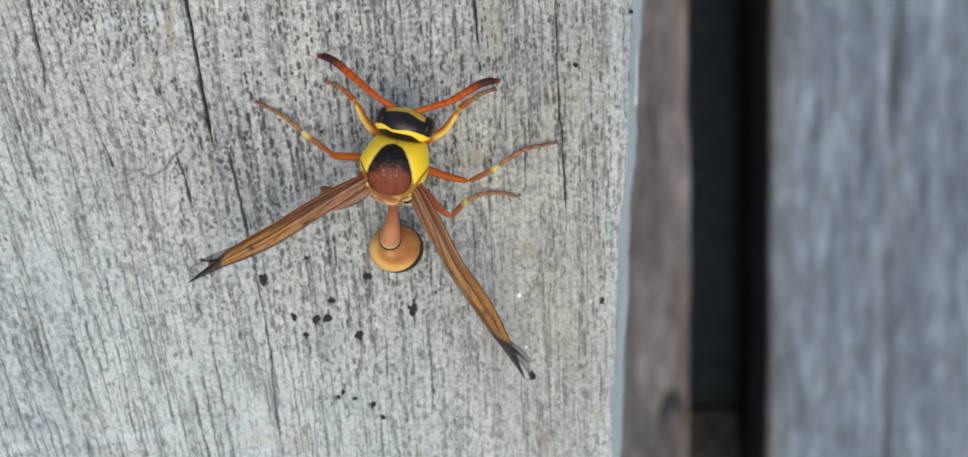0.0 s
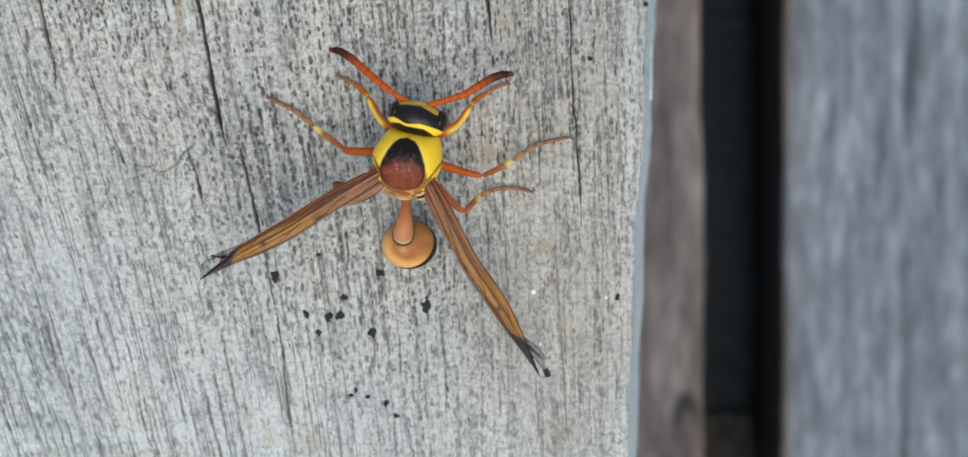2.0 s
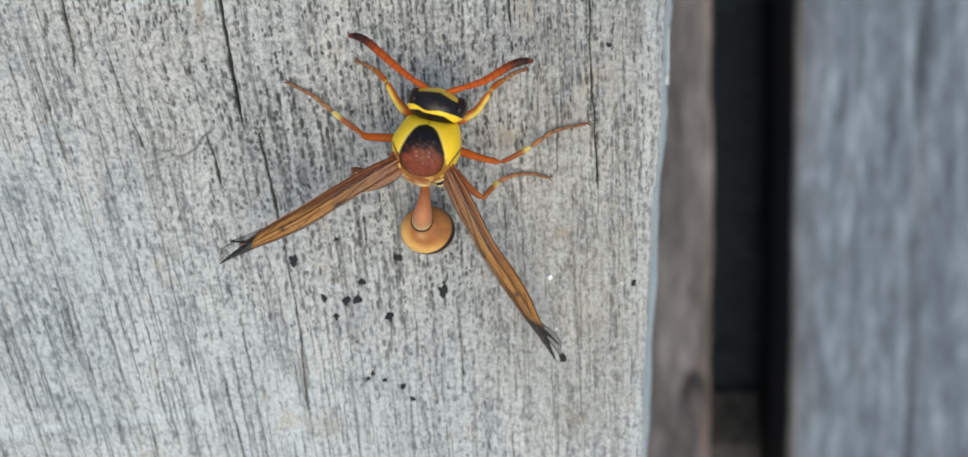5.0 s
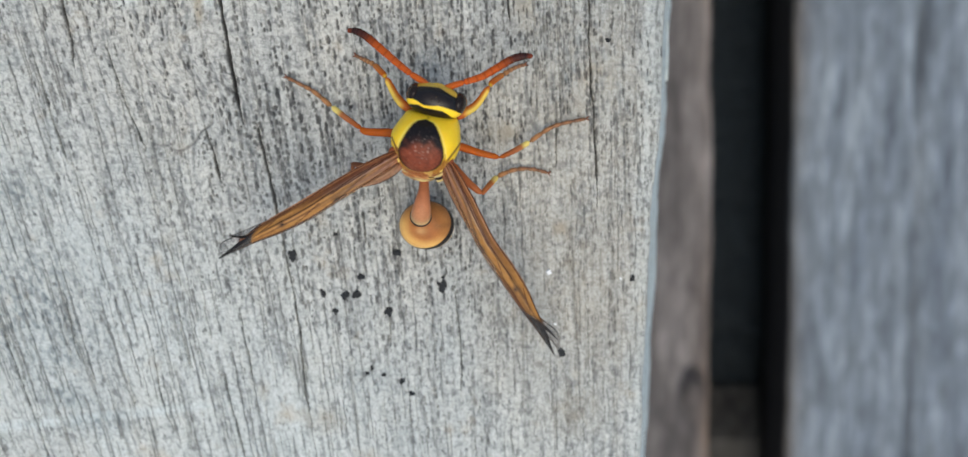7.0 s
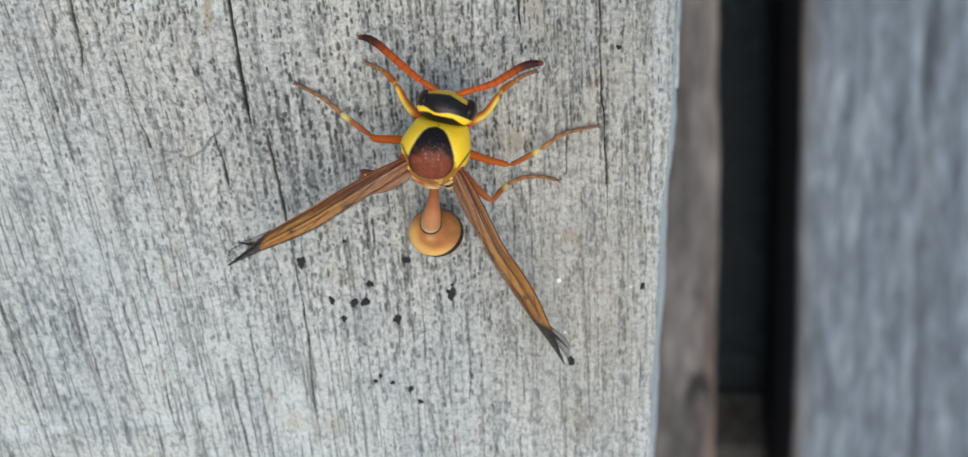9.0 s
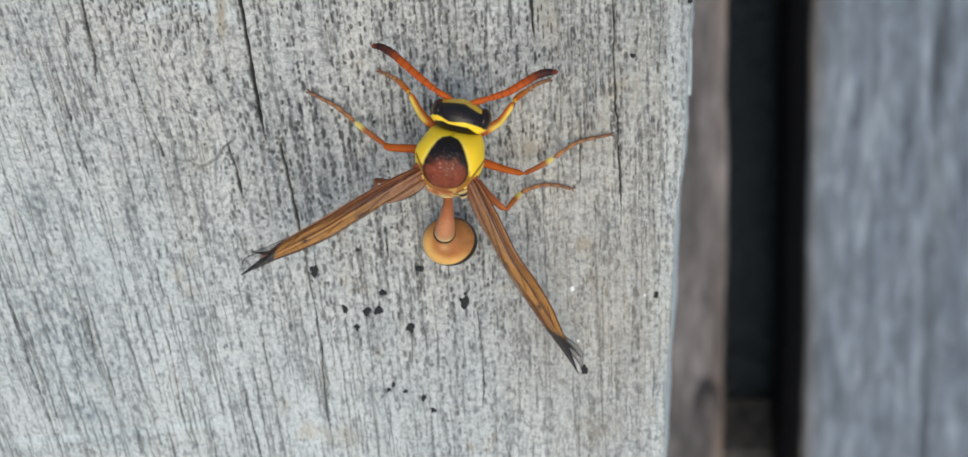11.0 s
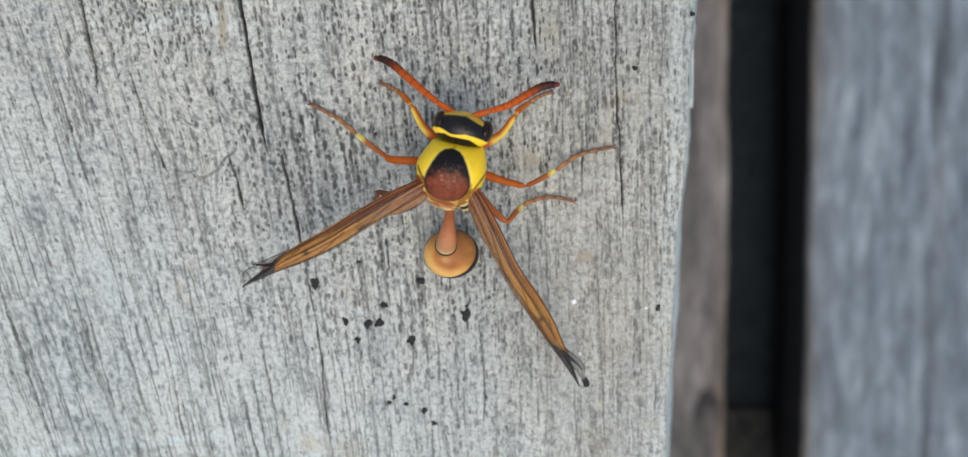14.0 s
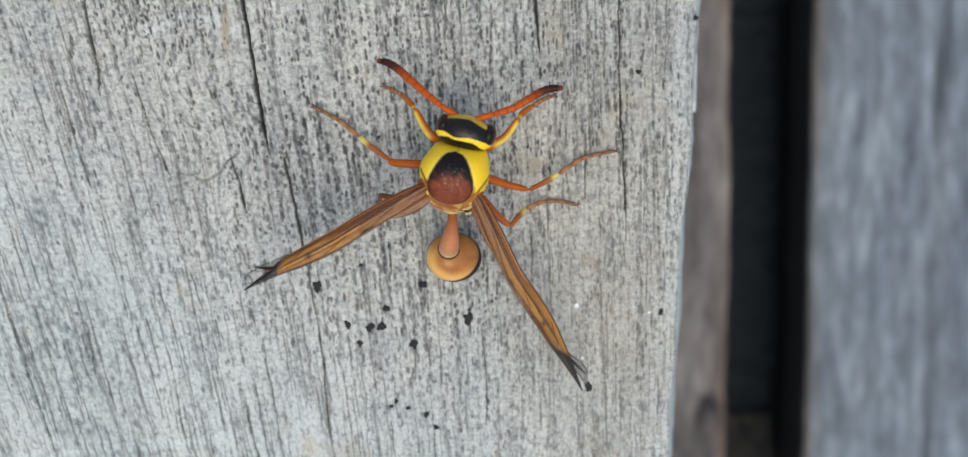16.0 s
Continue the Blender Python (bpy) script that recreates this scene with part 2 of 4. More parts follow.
def tube(name, path, radii, material, paint, origin, count=40, around=14, flat=1.0, rings=0, swell=0.0, streak=None):
    """A limb: path (n, 3), radii along it, paint(s, n) gives the pigment at s from 0 to 1. rings: joints along it."""
    rows = spline(np.column_stack([path, radii]), count)
    pts, rad = rows[:, :3], np.maximum(rows[:, 3], 0.02)
    s = np.linspace(0, 1, count)
    if rings:
        rad = rad * (1 + swell * (np.abs(np.sin(np.pi * rings * s)) ** 0.5 - 0.75))
    along = np.gradient(pts, axis=0)
    along /= np.linalg.norm(along, axis=1)[:, None]
    side = np.cross(along, (0, 0, 1.0))
    side /= np.linalg.norm(side, axis=1)[:, None] + 1e-9
    up = np.cross(side, along)
    cap = np.array([0.05, 0.55, 0.85, 1.0])
    rad[:4] *= cap
    rad[-4:] *= cap[::-1]
    ang = np.linspace(0, 2 * np.pi, around, endpoint=False)
    co = pts[:, None] + rad[:, None, None] * (np.cos(ang)[None, :, None] * side[:, None] + flat * np.sin(ang)[None, :, None] * up[:, None])
    col = np.array([paint(v) for v in s])
    col = np.repeat(np.column_stack([col, np.ones(count)])[:, None], around, 1)
    if streak is not None:
        # a second pigment along one flank
        tint, flank = streak
        f = smooth(flank * np.cos(ang)[None] + 0.35 * np.sin(ang)[None], -0.05, 0.4) * (smooth(s, 0.22, 0.40) * smooth(-s, -0.97, -0.90))[:, None]
        col[..., :3] = col[..., :3] * (1 - f[..., None]) + np.asarray(tint) * f[..., None]
    co = co.reshape(-1, 3) - np.asarray(origin)
    ends = [list(range(around))[::-1], [(count - 1) * around + k for k in range(around)]]
    return make_mesh(name, co, grid_faces(count, around, True), material, [("pigment", "FLOAT_COLOR", col)], ends)


def blend(*stops):
    """A pigment along a limb from (place, colour) stops."""
    at = [p for p, _ in stops]
    cols = np.array([c for _, c in stops])
    return lambda s: [np.interp(s, at, cols[:, k]) for k in range(3)]


def blob(name, centre, radii, material, paint, origin, turn=(0, 0, 0), n=40, m=56, power=1.0):
    """A rounded body. paint(q) takes unit-sphere places (n, 3) and gives pigments (n, 3)."""
    th = np.linspace(0.02, np.pi - 0.02, n)[:, None]
    ph = np.linspace(0, 2 * np.pi, m, endpoint=False)[None]
    q = np.stack([np.sin(th) * np.cos(ph), np.sin(th) * np.sin(ph), np.cos(th) + 0 * ph], -1).reshape(-1, 3)
    shape = np.sign(q) * np.abs(q) ** power
    rot = np.array(Euler([radians(v) for v in turn]).to_matrix())
    co = (shape * np.asarray(radii)) @ rot.T + np.asarray(centre) - np.asarray(origin)
    col = np.column_stack([paint(q), np.ones(len(q))])
    ends = [list(range(m)), [(n - 1) * m + k for k in range(m)][::-1]]
    return make_mesh(name, co, grid_faces(n, m, True)[:, ::-1], material, [("pigment", "FLOAT_COLOR", col)], ends)


def one_colour(*colour):
    return lambda q: np.tile(np.array(colour), (len(q), 1))


# ---------------------------------------------------------------- the beam
def grain_lines(x, y):
    """The number of the fibre that runs through a place of the beam's top: fibres fan out towards its far side."""
    q = np.clip(-15.0 - y, -55, 55)
    bend = 0.22 * (vnoise(x * 0.11 + 40, y * 0.07 + 40, 5) - 0.5) + 0.8 * (vnoise(x * 0.04 + 9, y * 0.035 + 9, 6) - 0.5)
    knot = 1.2 * np.exp(-(((x + 30) / 6.5) ** 2 + ((y + 3.0) / 7.0) ** 2)) * np.sin((y + 3.0) * 0.33)
    fan = (x - 0.045 * q) / (1 - 0.0047 * q)
    return np.where(fan < -1, fan, x - 0.0497 * q) + bend + knot


def lean(x):
    """How far the fibres lean at a place across the beam."""
    return 0.0497 + 0.0047 * max(0.0, -x - 1)


def carve(depth, grime_shade, xs, ys, path, width, deep, dark, rng):
    """A crack along a path of (x, y): a groove of uneven width."""
    line = spline(path, 60 * len(path))
    x0, x1, y0, y1 = line[:, 0].min() - 1, line[:, 0].max() + 1, line[:, 1].min() - 0.3, line[:, 1].max() + 0.3
    i0, i1 = np.searchsorted(xs, (x0, x1))
    j0, j1 = np.searchsorted(ys, (y0, y1))
    if i1 <= i0 or j1 <= j0:
        return
    yy = ys[j0:j1]
    order = np.argsort(line[:, 1])
    cx = np.interp(yy, line[order, 1], line[order, 0])
    cx = cx + 0.16 * (vnoise(yy * 0.9, 0 * yy + rng.random() * 90, 31) - 0.5) + 0.08 * (vnoise(yy * 3.1, 0 * yy + 7, 32) - 0.5)
    t = (yy - yy[0]) / max(yy[-1] - yy[0], 1e-6)
    w = width * (0.35 + 1.0 * vnoise(yy * 0.8, 0 * yy + rng.random() * 90, 33)) * np.minimum(1, 7 * t + 0.15) * np.minimum(1, 7 * (1 - t) + 0.15)
    far = np.abs(xs[None, i0:i1] - cx[:, None]) / w[:, None]
    hit = np.clip(1.35 - far, 0, 1)
    np.maximum(depth[j0:j1, i0:i1], deep * hit, out=depth[j0:j1, i0:i1])
    np.maximum(grime_shade[j0:j1, i0:i1], dark * np.clip(1.3 * hit, 0, 1), out=grime_shade[j0:j1, i0:i1])


def build_beam():
    rng = np.random.default_rng(11)
    # columns over the top and round the two long edges; rows along the beam
    top = np.concatenate([np.linspace(-138, -60, 60), np.arange(-54, 14.95, 0.07)])
    r = 0.95
    arc = np.linspace(0, np.pi / 2, 16)[1:]
    slope_z = np.array([-1.2, -1.6, -2.0, -2.6, -3.3, -4.2, -5.5, -7.0, -9.0, -11.5, -14.5, -18.0, -22.0, -27.0, -34.0, -50.0, -75.0, -98.0])
    slope_x = np.interp(-slope_z, [1, 4, 9, 15, 20, 27, 98], [15.95, 16.4, 17.5, 18.95, 20.0, 20.8, 21.0])
    cols_x = np.concatenate([[-140.0] * 5, -140 + 2 * (1 - np.cos(arc)), top, 15.0 + r * np.sin(arc), slope_x])
    cols_z = np.concatenate([[-98, -70, -40, -12, -4], -2 + 2 * np.sin(arc), 0 * top, -r + r * np.cos(arc), slope_z])
    nx = np.concatenate([[-1.0] * 5, -np.cos(arc), 0 * top, np.sin(arc), [1.0] * 18])
    nz = np.concatenate([[0.0] * 5, np.sin(arc), 0 * top + 1, np.cos(arc), [0.0] * 18])
    rows_y = np.concatenate([np.linspace(-320, -60, 50), np.linspace(-58, -43.2, 30), np.arange(-43, 11.5, 0.09), np.linspace(12, 30, 30), np.linspace(35, 300, 50)])
    n, m = len(rows_y), len(cols_x)
    x, y = np.meshgrid(cols_x, rows_y)
    z = np.repeat(cols_z[None], n, 0)
    side = 1 - np.repeat(nz[None], n, 0)
    edge = 0.25 + 0.03 * np.clip(y, -120, 120) + 0.30 * (vnoise(y * 0.16, 0 * y + 3, 21) - 0.5) + 0.14 * (vnoise(y * 0.7, 0 * y + 3, 22) - 0.5)
    x = x + edge * smooth(x, 8.0, 15.5)
    u = grain_lines(x, y)
    v = y - z * 0.3
    u = u + np.where(side > 0.5, -z, 0) * 0.6

    depth, grime_shade = np.zeros((n, m)), np.zeros((n, m))
    # open pores: short dark slots that follow the fibres
    lo, hi = np.searchsorted(cols_x, (-54, 14.9))
    xs, ys = cols_x, rows_y
    made, run, cx, cy = 0, 0, 0.0, 0.0
    ragged = 0.9 * (vnoise(x * 5.5 + 400, y * 4.0 + 400, 42) - 0.5)
    while made < 5800:
        # pores of one vessel follow each other along the fibre
        if run > 0:
            step = rng.uniform(0.35, 1.0)
            cx, cy, run = cx - lean(cx) * step + rng.normal(0, 0.035), cy + step, run - 1
            if cy > 11:
                run = 0
                continue
        else:
            cx, cy, run = rng.uniform(-53.5, 16.0), rng.uniform(-42.5, 11), rng.integers(0, 9)
        thick = vnoise(np.array(cx * 0.13 + 50), np.array(cy * 0.10 + 50), 41)
        pale = np.clip((-0.55 * cx - 0.85 * cy - 14) / 26, 0, 1)
        calm = smooth(cx, -4.0, 4.0) * smooth(-cy, 6.0, 14.0)
        if rng.random() > (0.20 + 1.1 * thick**1.4) * (1 - 0.90 * pale) * (1 - 0.15 * calm):
            continue
        made += 1
        slope = lean(cx)
        big = rng.random() ** 3
        coarse = math.exp(-(((cx + 19) / 10) ** 2) - ((cy + 4) / 10) ** 2)
        half = (0.09 + 0.12 * rng.random() + 0.36 * big) * (1 - 0.2 * pale)
        wide = (0.055 + 0.050 * rng.random() + 0.030 * big) * (1 + 0.50 * coarse) * (1 - 0.2 * calm) * (0.84 if cx > 3 else 1.0)
        i0, i1 = np.searchsorted(xs, (cx - 0.5, cx + 0.5))
        j0, j1 = np.searchsorted(ys, (cy - half - 0.15, cy + half + 0.15))
        dy = ys[j0:j1, None] - cy
        dx = x[j0:j1, i0:i1] - cx + slope * dy
        d = np.sqrt((dx / wide) ** 2 + (dy / half) ** 2) + ragged[j0:j1, i0:i1]
        hit = np.clip(2.2 * (1.35 - d), 0, 1)
        dark = (0.42 + 0.50 * rng.random()) * (1 - 0.35 * pale) * (1 - 0.25 * calm) * (0.86 if cx > 3 else 1.0)
        depth[j0:j1, i0:i1] = np.maximum(depth[j0:j1, i0:i1], 0.18 * hit * dark)
        grime_shade[j0:j1, i0:i1] = np.maximum(grime_shade[j0:j1, i0:i1], hit * dark)
    # fine checks along the fibres
    for k in range(800):
        cx, cy, long = rng.uniform(-53, 16), rng.uniform(-44, 10), rng.uniform(1.0, 3.6) * (1 + 1.2 * (rng.random() > 0.75))
        washed = np.clip((-0.55 * cx - 0.85 * cy - 14) / 26, 0, 1)
        if k > 300 and rng.random() > washed:
            continue
        slope = lean(cx)
        steps = np.linspace(-long, long, 5)
        carve(depth, grime_shade, xs, ys, [(cx - slope * s, cy + s) for s in steps], 0.045 + 0.045 * rng.random(), 0.12, 0.20 + 0.34 * rng.random() + 0.16 * washed, rng)
    # the long cracks, then the shorter checks
    cracks = [
        ([(-26.6, 12.0), (-26.0, 7.6), (-25.5, 4.2), (-25.0, 0.7), (-24.4, -3.4), (-23.9, -6.3)], 0.19, 1.0),
        ([(-22.4, -7.5), (-21.8, -9.9), (-21.3, -12.6), (-20.4, -17.7), (-19.7, -22.0), (-19.0, -27.0), (-18.9, -30.0), (-18.4, -35.0)], 0.085, 0.78),
        ([(-41.3, 12.0), (-40.7, 7.6), (-40.2, 4.2), (-39.7, 1.9), (-39.5, -1.0)], 0.12, 0.9),
        ([(-27.5, -6.9), (-26.8, -9.0), (-26.3, -11.6)], 0.13, 0.9),
        ([(8.6, 12.0), (8.8, 7.7), (9.0, 1.9), (9.4, -4.0), (9.9, -9.9), (10.1, -14.2)], 0.08, 0.9),
        ([(-22.6, -6.4), (-22.0, -9.0), (-21.4, -12.2), (-21.0, -14.2)], 0.12, 0.9),
        ([(-36.4, 1.0), (-34.7, -4.9), (-33.2, -8.6)], 0.065, 0.5),
        ([(-43.2, -0.4), (-41.8, -6.3), (-40.7, -10.0)], 0.075, 0.55),
        ([(0.9, 12.0), (1.1, 7.6), (1.3, 5.4), (1.5, 3.6)], 0.15, 0.9),
    ]
    checks = [
        ([(-31.7, -17.7), (-30.8, -20.7), (-30.5, -22.0)], 0.12, 0.85), ([(-31.1, -23.5), (-30.6, -26.9), (-29.9, -30.7)], 0.07, 0.7),
        ([(-26.7, -30.7), (-26.2, -33.9), (-25.4, -37.1), (-24.6, -41.0)], 0.10, 0.85), ([(-41.7, -23.8), (-41.2, -28.1), (-40.8, -29.4)], 0.09, 0.8),
        ([(-34.0, -25.7), (-33.3, -30.7), (-32.7, -34.5), (-31.8, -37.1)], 0.09, 0.8), ([(-36.1, -31.3), (-35.5, -34.5)], 0.07, 0.8),
        ([(-3.7, -22.1), (-3.3, -26.5), (-3.1, -29.6), (-3.1, -33.4)], 0.09, 0.75), ([(6.0, -5.7), (6.1, -9.9)], 0.08, 0.8),
        ([(-42.7, -2.2), (-42.3, -4.5)], 0.10, 0.8), ([(-10.2, -23.3), (-10.1, -28.3)], 0.08, 0.8), ([(-24.9, -24.5), (-24.3, -28.2), (-23.8, -31.4)], 0.07, 0.75),
        ([(-12.6, -14.7), (-12.3, -17.8)], 0.07, 0.8), ([(-49.4, -21.8), (-47.2, -29.9), (-45.2, -37.0), (-43.9, -42.0)], 0.10, 0.9),
    ]
    for path, width, dark in cracks + [(p, 0.60 * w, 0.72 * d) for p, w, d in checks]:
        carve(depth, grime_shade, xs, ys, path, width, 0.75, dark, rng)
    # a curved scar under the knot
    s = np.hypot(x + 31.0, (y + 4.0) * 1.0)
    scar = np.clip(1.2 - np.abs(s - 4.65 - 0.8 * (vnoise(x * 0.8, y * 0.8, 61) - 0.5)) / 0.20, 0, 1) * smooth(-(y + 4.0), 1.4, 2.4) * (0.35 + 0.65 * smooth(x, -34.0, -29.0))
    depth, grime_shade = np.maximum(depth, 0.12 * scar), np.maximum(grime_shade, 0.85 * scar * (0.25 + 0.8 * vnoise(x * 1.7 + 2, y * 1.7 + 2, 65)))
    # damp blue-black stains; the first ellipse paints the shadow ahead of the wasp's head
    stain_shade = np.zeros((n, m))
    for cx, cy, rx, ry, a in ((-5.8, -0.5, 3.6, 1.9, 0.30), (-45.5, -13.0, 3.4, 2.4, 0.32), (-44.5, -24.0, 7.0, 8.5, 0.36), (-33.0, -10.0, 7.0, 4.0, 0.14), (-41.5, -28.6, 3.5, 2.4, 0.42), (-13, -31.5, 5.0, 1.6, 0.22), (-22.8, -8.7, 3.6, 4.5, 0.12), (-38.5, -36.0, 4, 1.5, 0.35), (-42.5, -33.2, 3, 1.6, 0.35), (2, -16, 4, 5, 0.08), (9, 0, 9, 9, 0.15)):
        stain_shade = np.maximum(stain_shade, a * np.clip(1.25 - np.hypot((x - cx) / rx, (y - cy) / ry), 0, 1))
    stain_shade = stain_shade * (0.12 + 0.5 * vnoise(u * 1.3 + 11, y * 0.8 + 11, 62) + 1.3 * smooth(vnoise(u * 3.8 + 5, y * 2.4 + 5, 66), 0.45, 0.85))
    tan = np.zeros((n, m))
    for cx, cy, rx, ry, a in ((-27.6, 5.2, 0.5, 2.2, 0.8), (2.9, 4.6, 1.4, 4.0, 0.4), (1.2, -7.2, 2.6, 1.6, 0.5), (-16.7, -35.9, 2.2, 1.5, 0.30), (-22.8, -32.7, 0.7, 1.2, 0.2), (6.0, -16.6, 2.4, 1.0, 0.4), (-31.5, -17.4, 0.7, 0.9, 0.4), (8.0, -34.8, 3.5, 3.0, 0.3), (8.5, -3.0, 9, 14, 0.24), (8.0, -22.0, 9, 13, 0.28)):
        tan = np.maximum(tan, a * np.clip(1.3 - np.hypot((x - cx) / rx, (y - cy) / ry), 0, 1))
    tan = np.clip(tan * (0.4 + 1.2 * vnoise(u * 1.6 + 3, y * 1.1 + 3, 64)), 0, 1)
    # paler towards one side: bleached wood, with the brighter light there painted in
    bleach_light = smooth(-0.55 * x - 0.85 * y, 14, 46) * 0.46 * (0.75 + 0.5 * vnoise(u * 0.25 + 4, y * 0.10 + 4, 63))
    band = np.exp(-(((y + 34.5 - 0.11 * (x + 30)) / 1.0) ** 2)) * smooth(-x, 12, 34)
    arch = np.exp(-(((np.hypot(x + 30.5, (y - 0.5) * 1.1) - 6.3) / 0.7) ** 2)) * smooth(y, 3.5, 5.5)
    bleach_light = np.maximum(bleach_light, 0.5 * arch * (0.4 + 0.9 * vnoise(u * 1.2 + 8, y * 0.9 + 8, 67)))
    # brink and side lightened in colour for the light on the rounded rim
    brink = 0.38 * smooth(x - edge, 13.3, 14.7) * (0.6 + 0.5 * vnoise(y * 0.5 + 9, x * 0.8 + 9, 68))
    bleach_light = np.maximum(np.maximum(bleach_light, 0.74 * band), brink)
    bleach_light = np.clip(np.maximum(bleach_light, 0.90 * side * smooth(-z, 0.05, 0.6)), 0, 0.98)
    relief = 0.16 * (vnoise(x * 0.10 + 7, y * 0.07 + 7, 71) - 0.5) + 0.07 * (vnoise(u * 1.2 + 7, y * 0.12 + 7, 72) - 0.5) + 0.05 * (vnoise(u * 4.0 + 7, y * 0.5 + 7, 73) - 0.5)
    relief = relief + side * 0.5 * (vnoise(z * 0.3 + 7, y * 0.12 + 7, 74) - 0.5)
    h = relief - depth
    x, z = x + h * np.repeat(nx[None], n, 0), z + h * np.repeat(nz[None], n, 0)
    pts = np.stack([x, y, z], -1).reshape(-1, 3)
    grain = np.stack([u + 200, v, 0 * u], -1).reshape(-1, 3)
    ends = [list(range(m))[::-1], [(n - 1) * m + k for k in range(m)]]
    bottom = [[j * m, (j + 1) * m, (j + 1) * m + m - 1, j * m + m - 1] for j in range(n - 1)]
    me = make_mesh("beam", pts, grid_faces(n, m), WOOD, [("grain", "FLOAT_VECTOR", grain), ("grime_shade", "FLOAT", grime_shade), ("stain_shade", "FLOAT", np.clip(stain_shade, 0, 1)), ("bleach_light", "FLOAT", bleach_light), ("tan", "FLOAT", tan)], ends + bottom)
    ob = new("wooden_beam", me)
    return tagged(ob, "weathered silver-grey wooden beam with cracks and open pores, lying on the deck", "beam")


# ---------------------------------------------------------------- the deck under it
def build_board(left, width, material, label, seed, groove=None, knot=None, step=0.6):
    """A deck board along its own y, its top at z = 0; left: the place of its left edge across the deck."""
    rng = np.random.default_rng(seed)
    r, thick = 1.8, 21.0
    arc = np.linspace(0, np.pi / 2, 7)[1:]
    top = np.arange(r, width - r + 0.01, step)
    cx = np.concatenate([[0.0] * 4, r * (1 - np.cos(arc)), top[1:-1], width - r + r * np.sin(arc), [width] * 4])
    cz = np.concatenate([[-thick, -14, -8, -3], -r + r * np.sin(arc), 0 * top[1:-1], -r + r * np.cos(arc), [-3, -8, -14, -thick]])
    ys = np.concatenate([np.linspace(-1500, -95, 60), np.arange(-94, 30, step * 1.3), np.linspace(31, 1500, 60)])
    n, m = len(ys), len(cx)
    x, y = np.meshgrid(cx, ys)
    z = np.repeat(cz[None], n, 0)
    rim = np.minimum(x, width - x)
    wob = 0.9 * (vnoise(y * 0.035 + seed, 0 * y + seed, 81) - 0.5) + 0.35 * (vnoise(y * 0.2 + seed, 0 * y + seed, 82) - 0.5)
    x = x + np.where(x > width / 2, wob, -wob) * np.exp(-rim / 4.0)
    h = 0.5 * (vnoise(x * 0.12 + seed, y * 0.02 + 9, 83) - 0.5) + 0.25 * (vnoise(x * 0.7 + seed, y * 0.05 + 9, 84) - 0.5)
    grime_shade = np.zeros((n, m))
    if groove is not None:
        mid = groove + 1.6 * (vnoise(y * 0.03 + 5, 0 * y + 2, 85) - 0.5)
        g = np.clip(1.3 - np.abs(x - mid) / 1.15, 0, 1) * (0.45 + 0.65 * vnoise(y * 0.06 + 3, 0 * y + 4, 86))
        h, grime_shade = h - 1.1 * g, np.maximum(grime_shade, np.clip(0.60 * g, 0, 0.7))
    if knot is not None:
        kx, ky, rx, ry = knot
        d = np.hypot((x - kx) / rx, (y - ky) / ry)
        ring = np.clip(1.4 - np.abs(d - 1.0) / 0.42, 0, 1) * (0.45 + 0.55 * smooth(y, ky - ry, ky + ry))
        h, grime_shade = h - 0.9 * ring, np.maximum(np.maximum(grime_shade, 0.95 * ring), 0.55 * np.clip(1.6 - d, 0, 1) * (0.5 + 0.7 * vnoise(x * 0.8 + 3, y * 0.4 + 3, 89)))
        below = np.clip(1.4 - np.hypot((x - kx + 3.5) / 7.5, (y - ky + 7.0) / 11.0), 0, 1) * (0.3 + 0.9 * vnoise(x * 0.6 + 13, y * 0.2 + 13, 90))
        grime_shade = np.maximum(grime_shade, 0.55 * below)
        # a dark core at the knot's end, and a blot beside the beam, darkened for its shadow
        core = np.clip(1.5 - np.hypot((x - kx - 0.2) / 1.8, (y - ky - 4.0) / 2.3), 0, 1)
        rot = np.clip(1.4 - np.hypot((x - kx + 6.8) / 2.0, (y - ky - 36.0) / 5.0), 0, 1) * (0.4 + 0.9 * vnoise(x * 0.7 + 3, y * 0.25 + 3, 88))
        h, grime_shade = h - 0.5 * core, np.clip(np.maximum(np.maximum(grime_shade, 0.9 * core), 0.6 * rot), 0, 1)
    # side faces coloured near black for the shade deep in the gaps
    grime_shade = np.maximum(grime_shade, 0.97 * smooth(-z, 1.0, 2.4))
    z = z + h * (z > -2)
    worn = np.exp(-rim / 1.6) * (0.25 + 0.9 * vnoise(y * 0.04 + seed, x * 0.1 + seed, 87))
    pts = np.stack([x, y, z], -1).reshape(-1, 3)
    ends = [list(range(m))[::-1], [(n - 1) * m + k for k in range(m)]]
    bottom = [[j * m, (j + 1) * m, (j + 1) * m + m - 1, j * m + m - 1] for j in range(n - 1)]
    me = make_mesh("deck_board", pts, grid_faces(n, m), material, [("grime_shade", "FLOAT", grime_shade), ("worn", "FLOAT", np.clip(worn, 0, 1))], ends + bottom)
    ob = new("deck_board", me)
    turn = radians(1.6)
    # the deck's axes turn about the place (44.4, -28.4)
    ob.matrix_world = Matrix.Translation((44.4 * MM, -28.4 * MM, -0.0985)) @ Matrix.Rotation(turn, 4, "Z") @ Matrix.Translation((left * MM, 28.4 * MM, 0))
    return tagged(ob, label, "deck board", "boards of the deck")


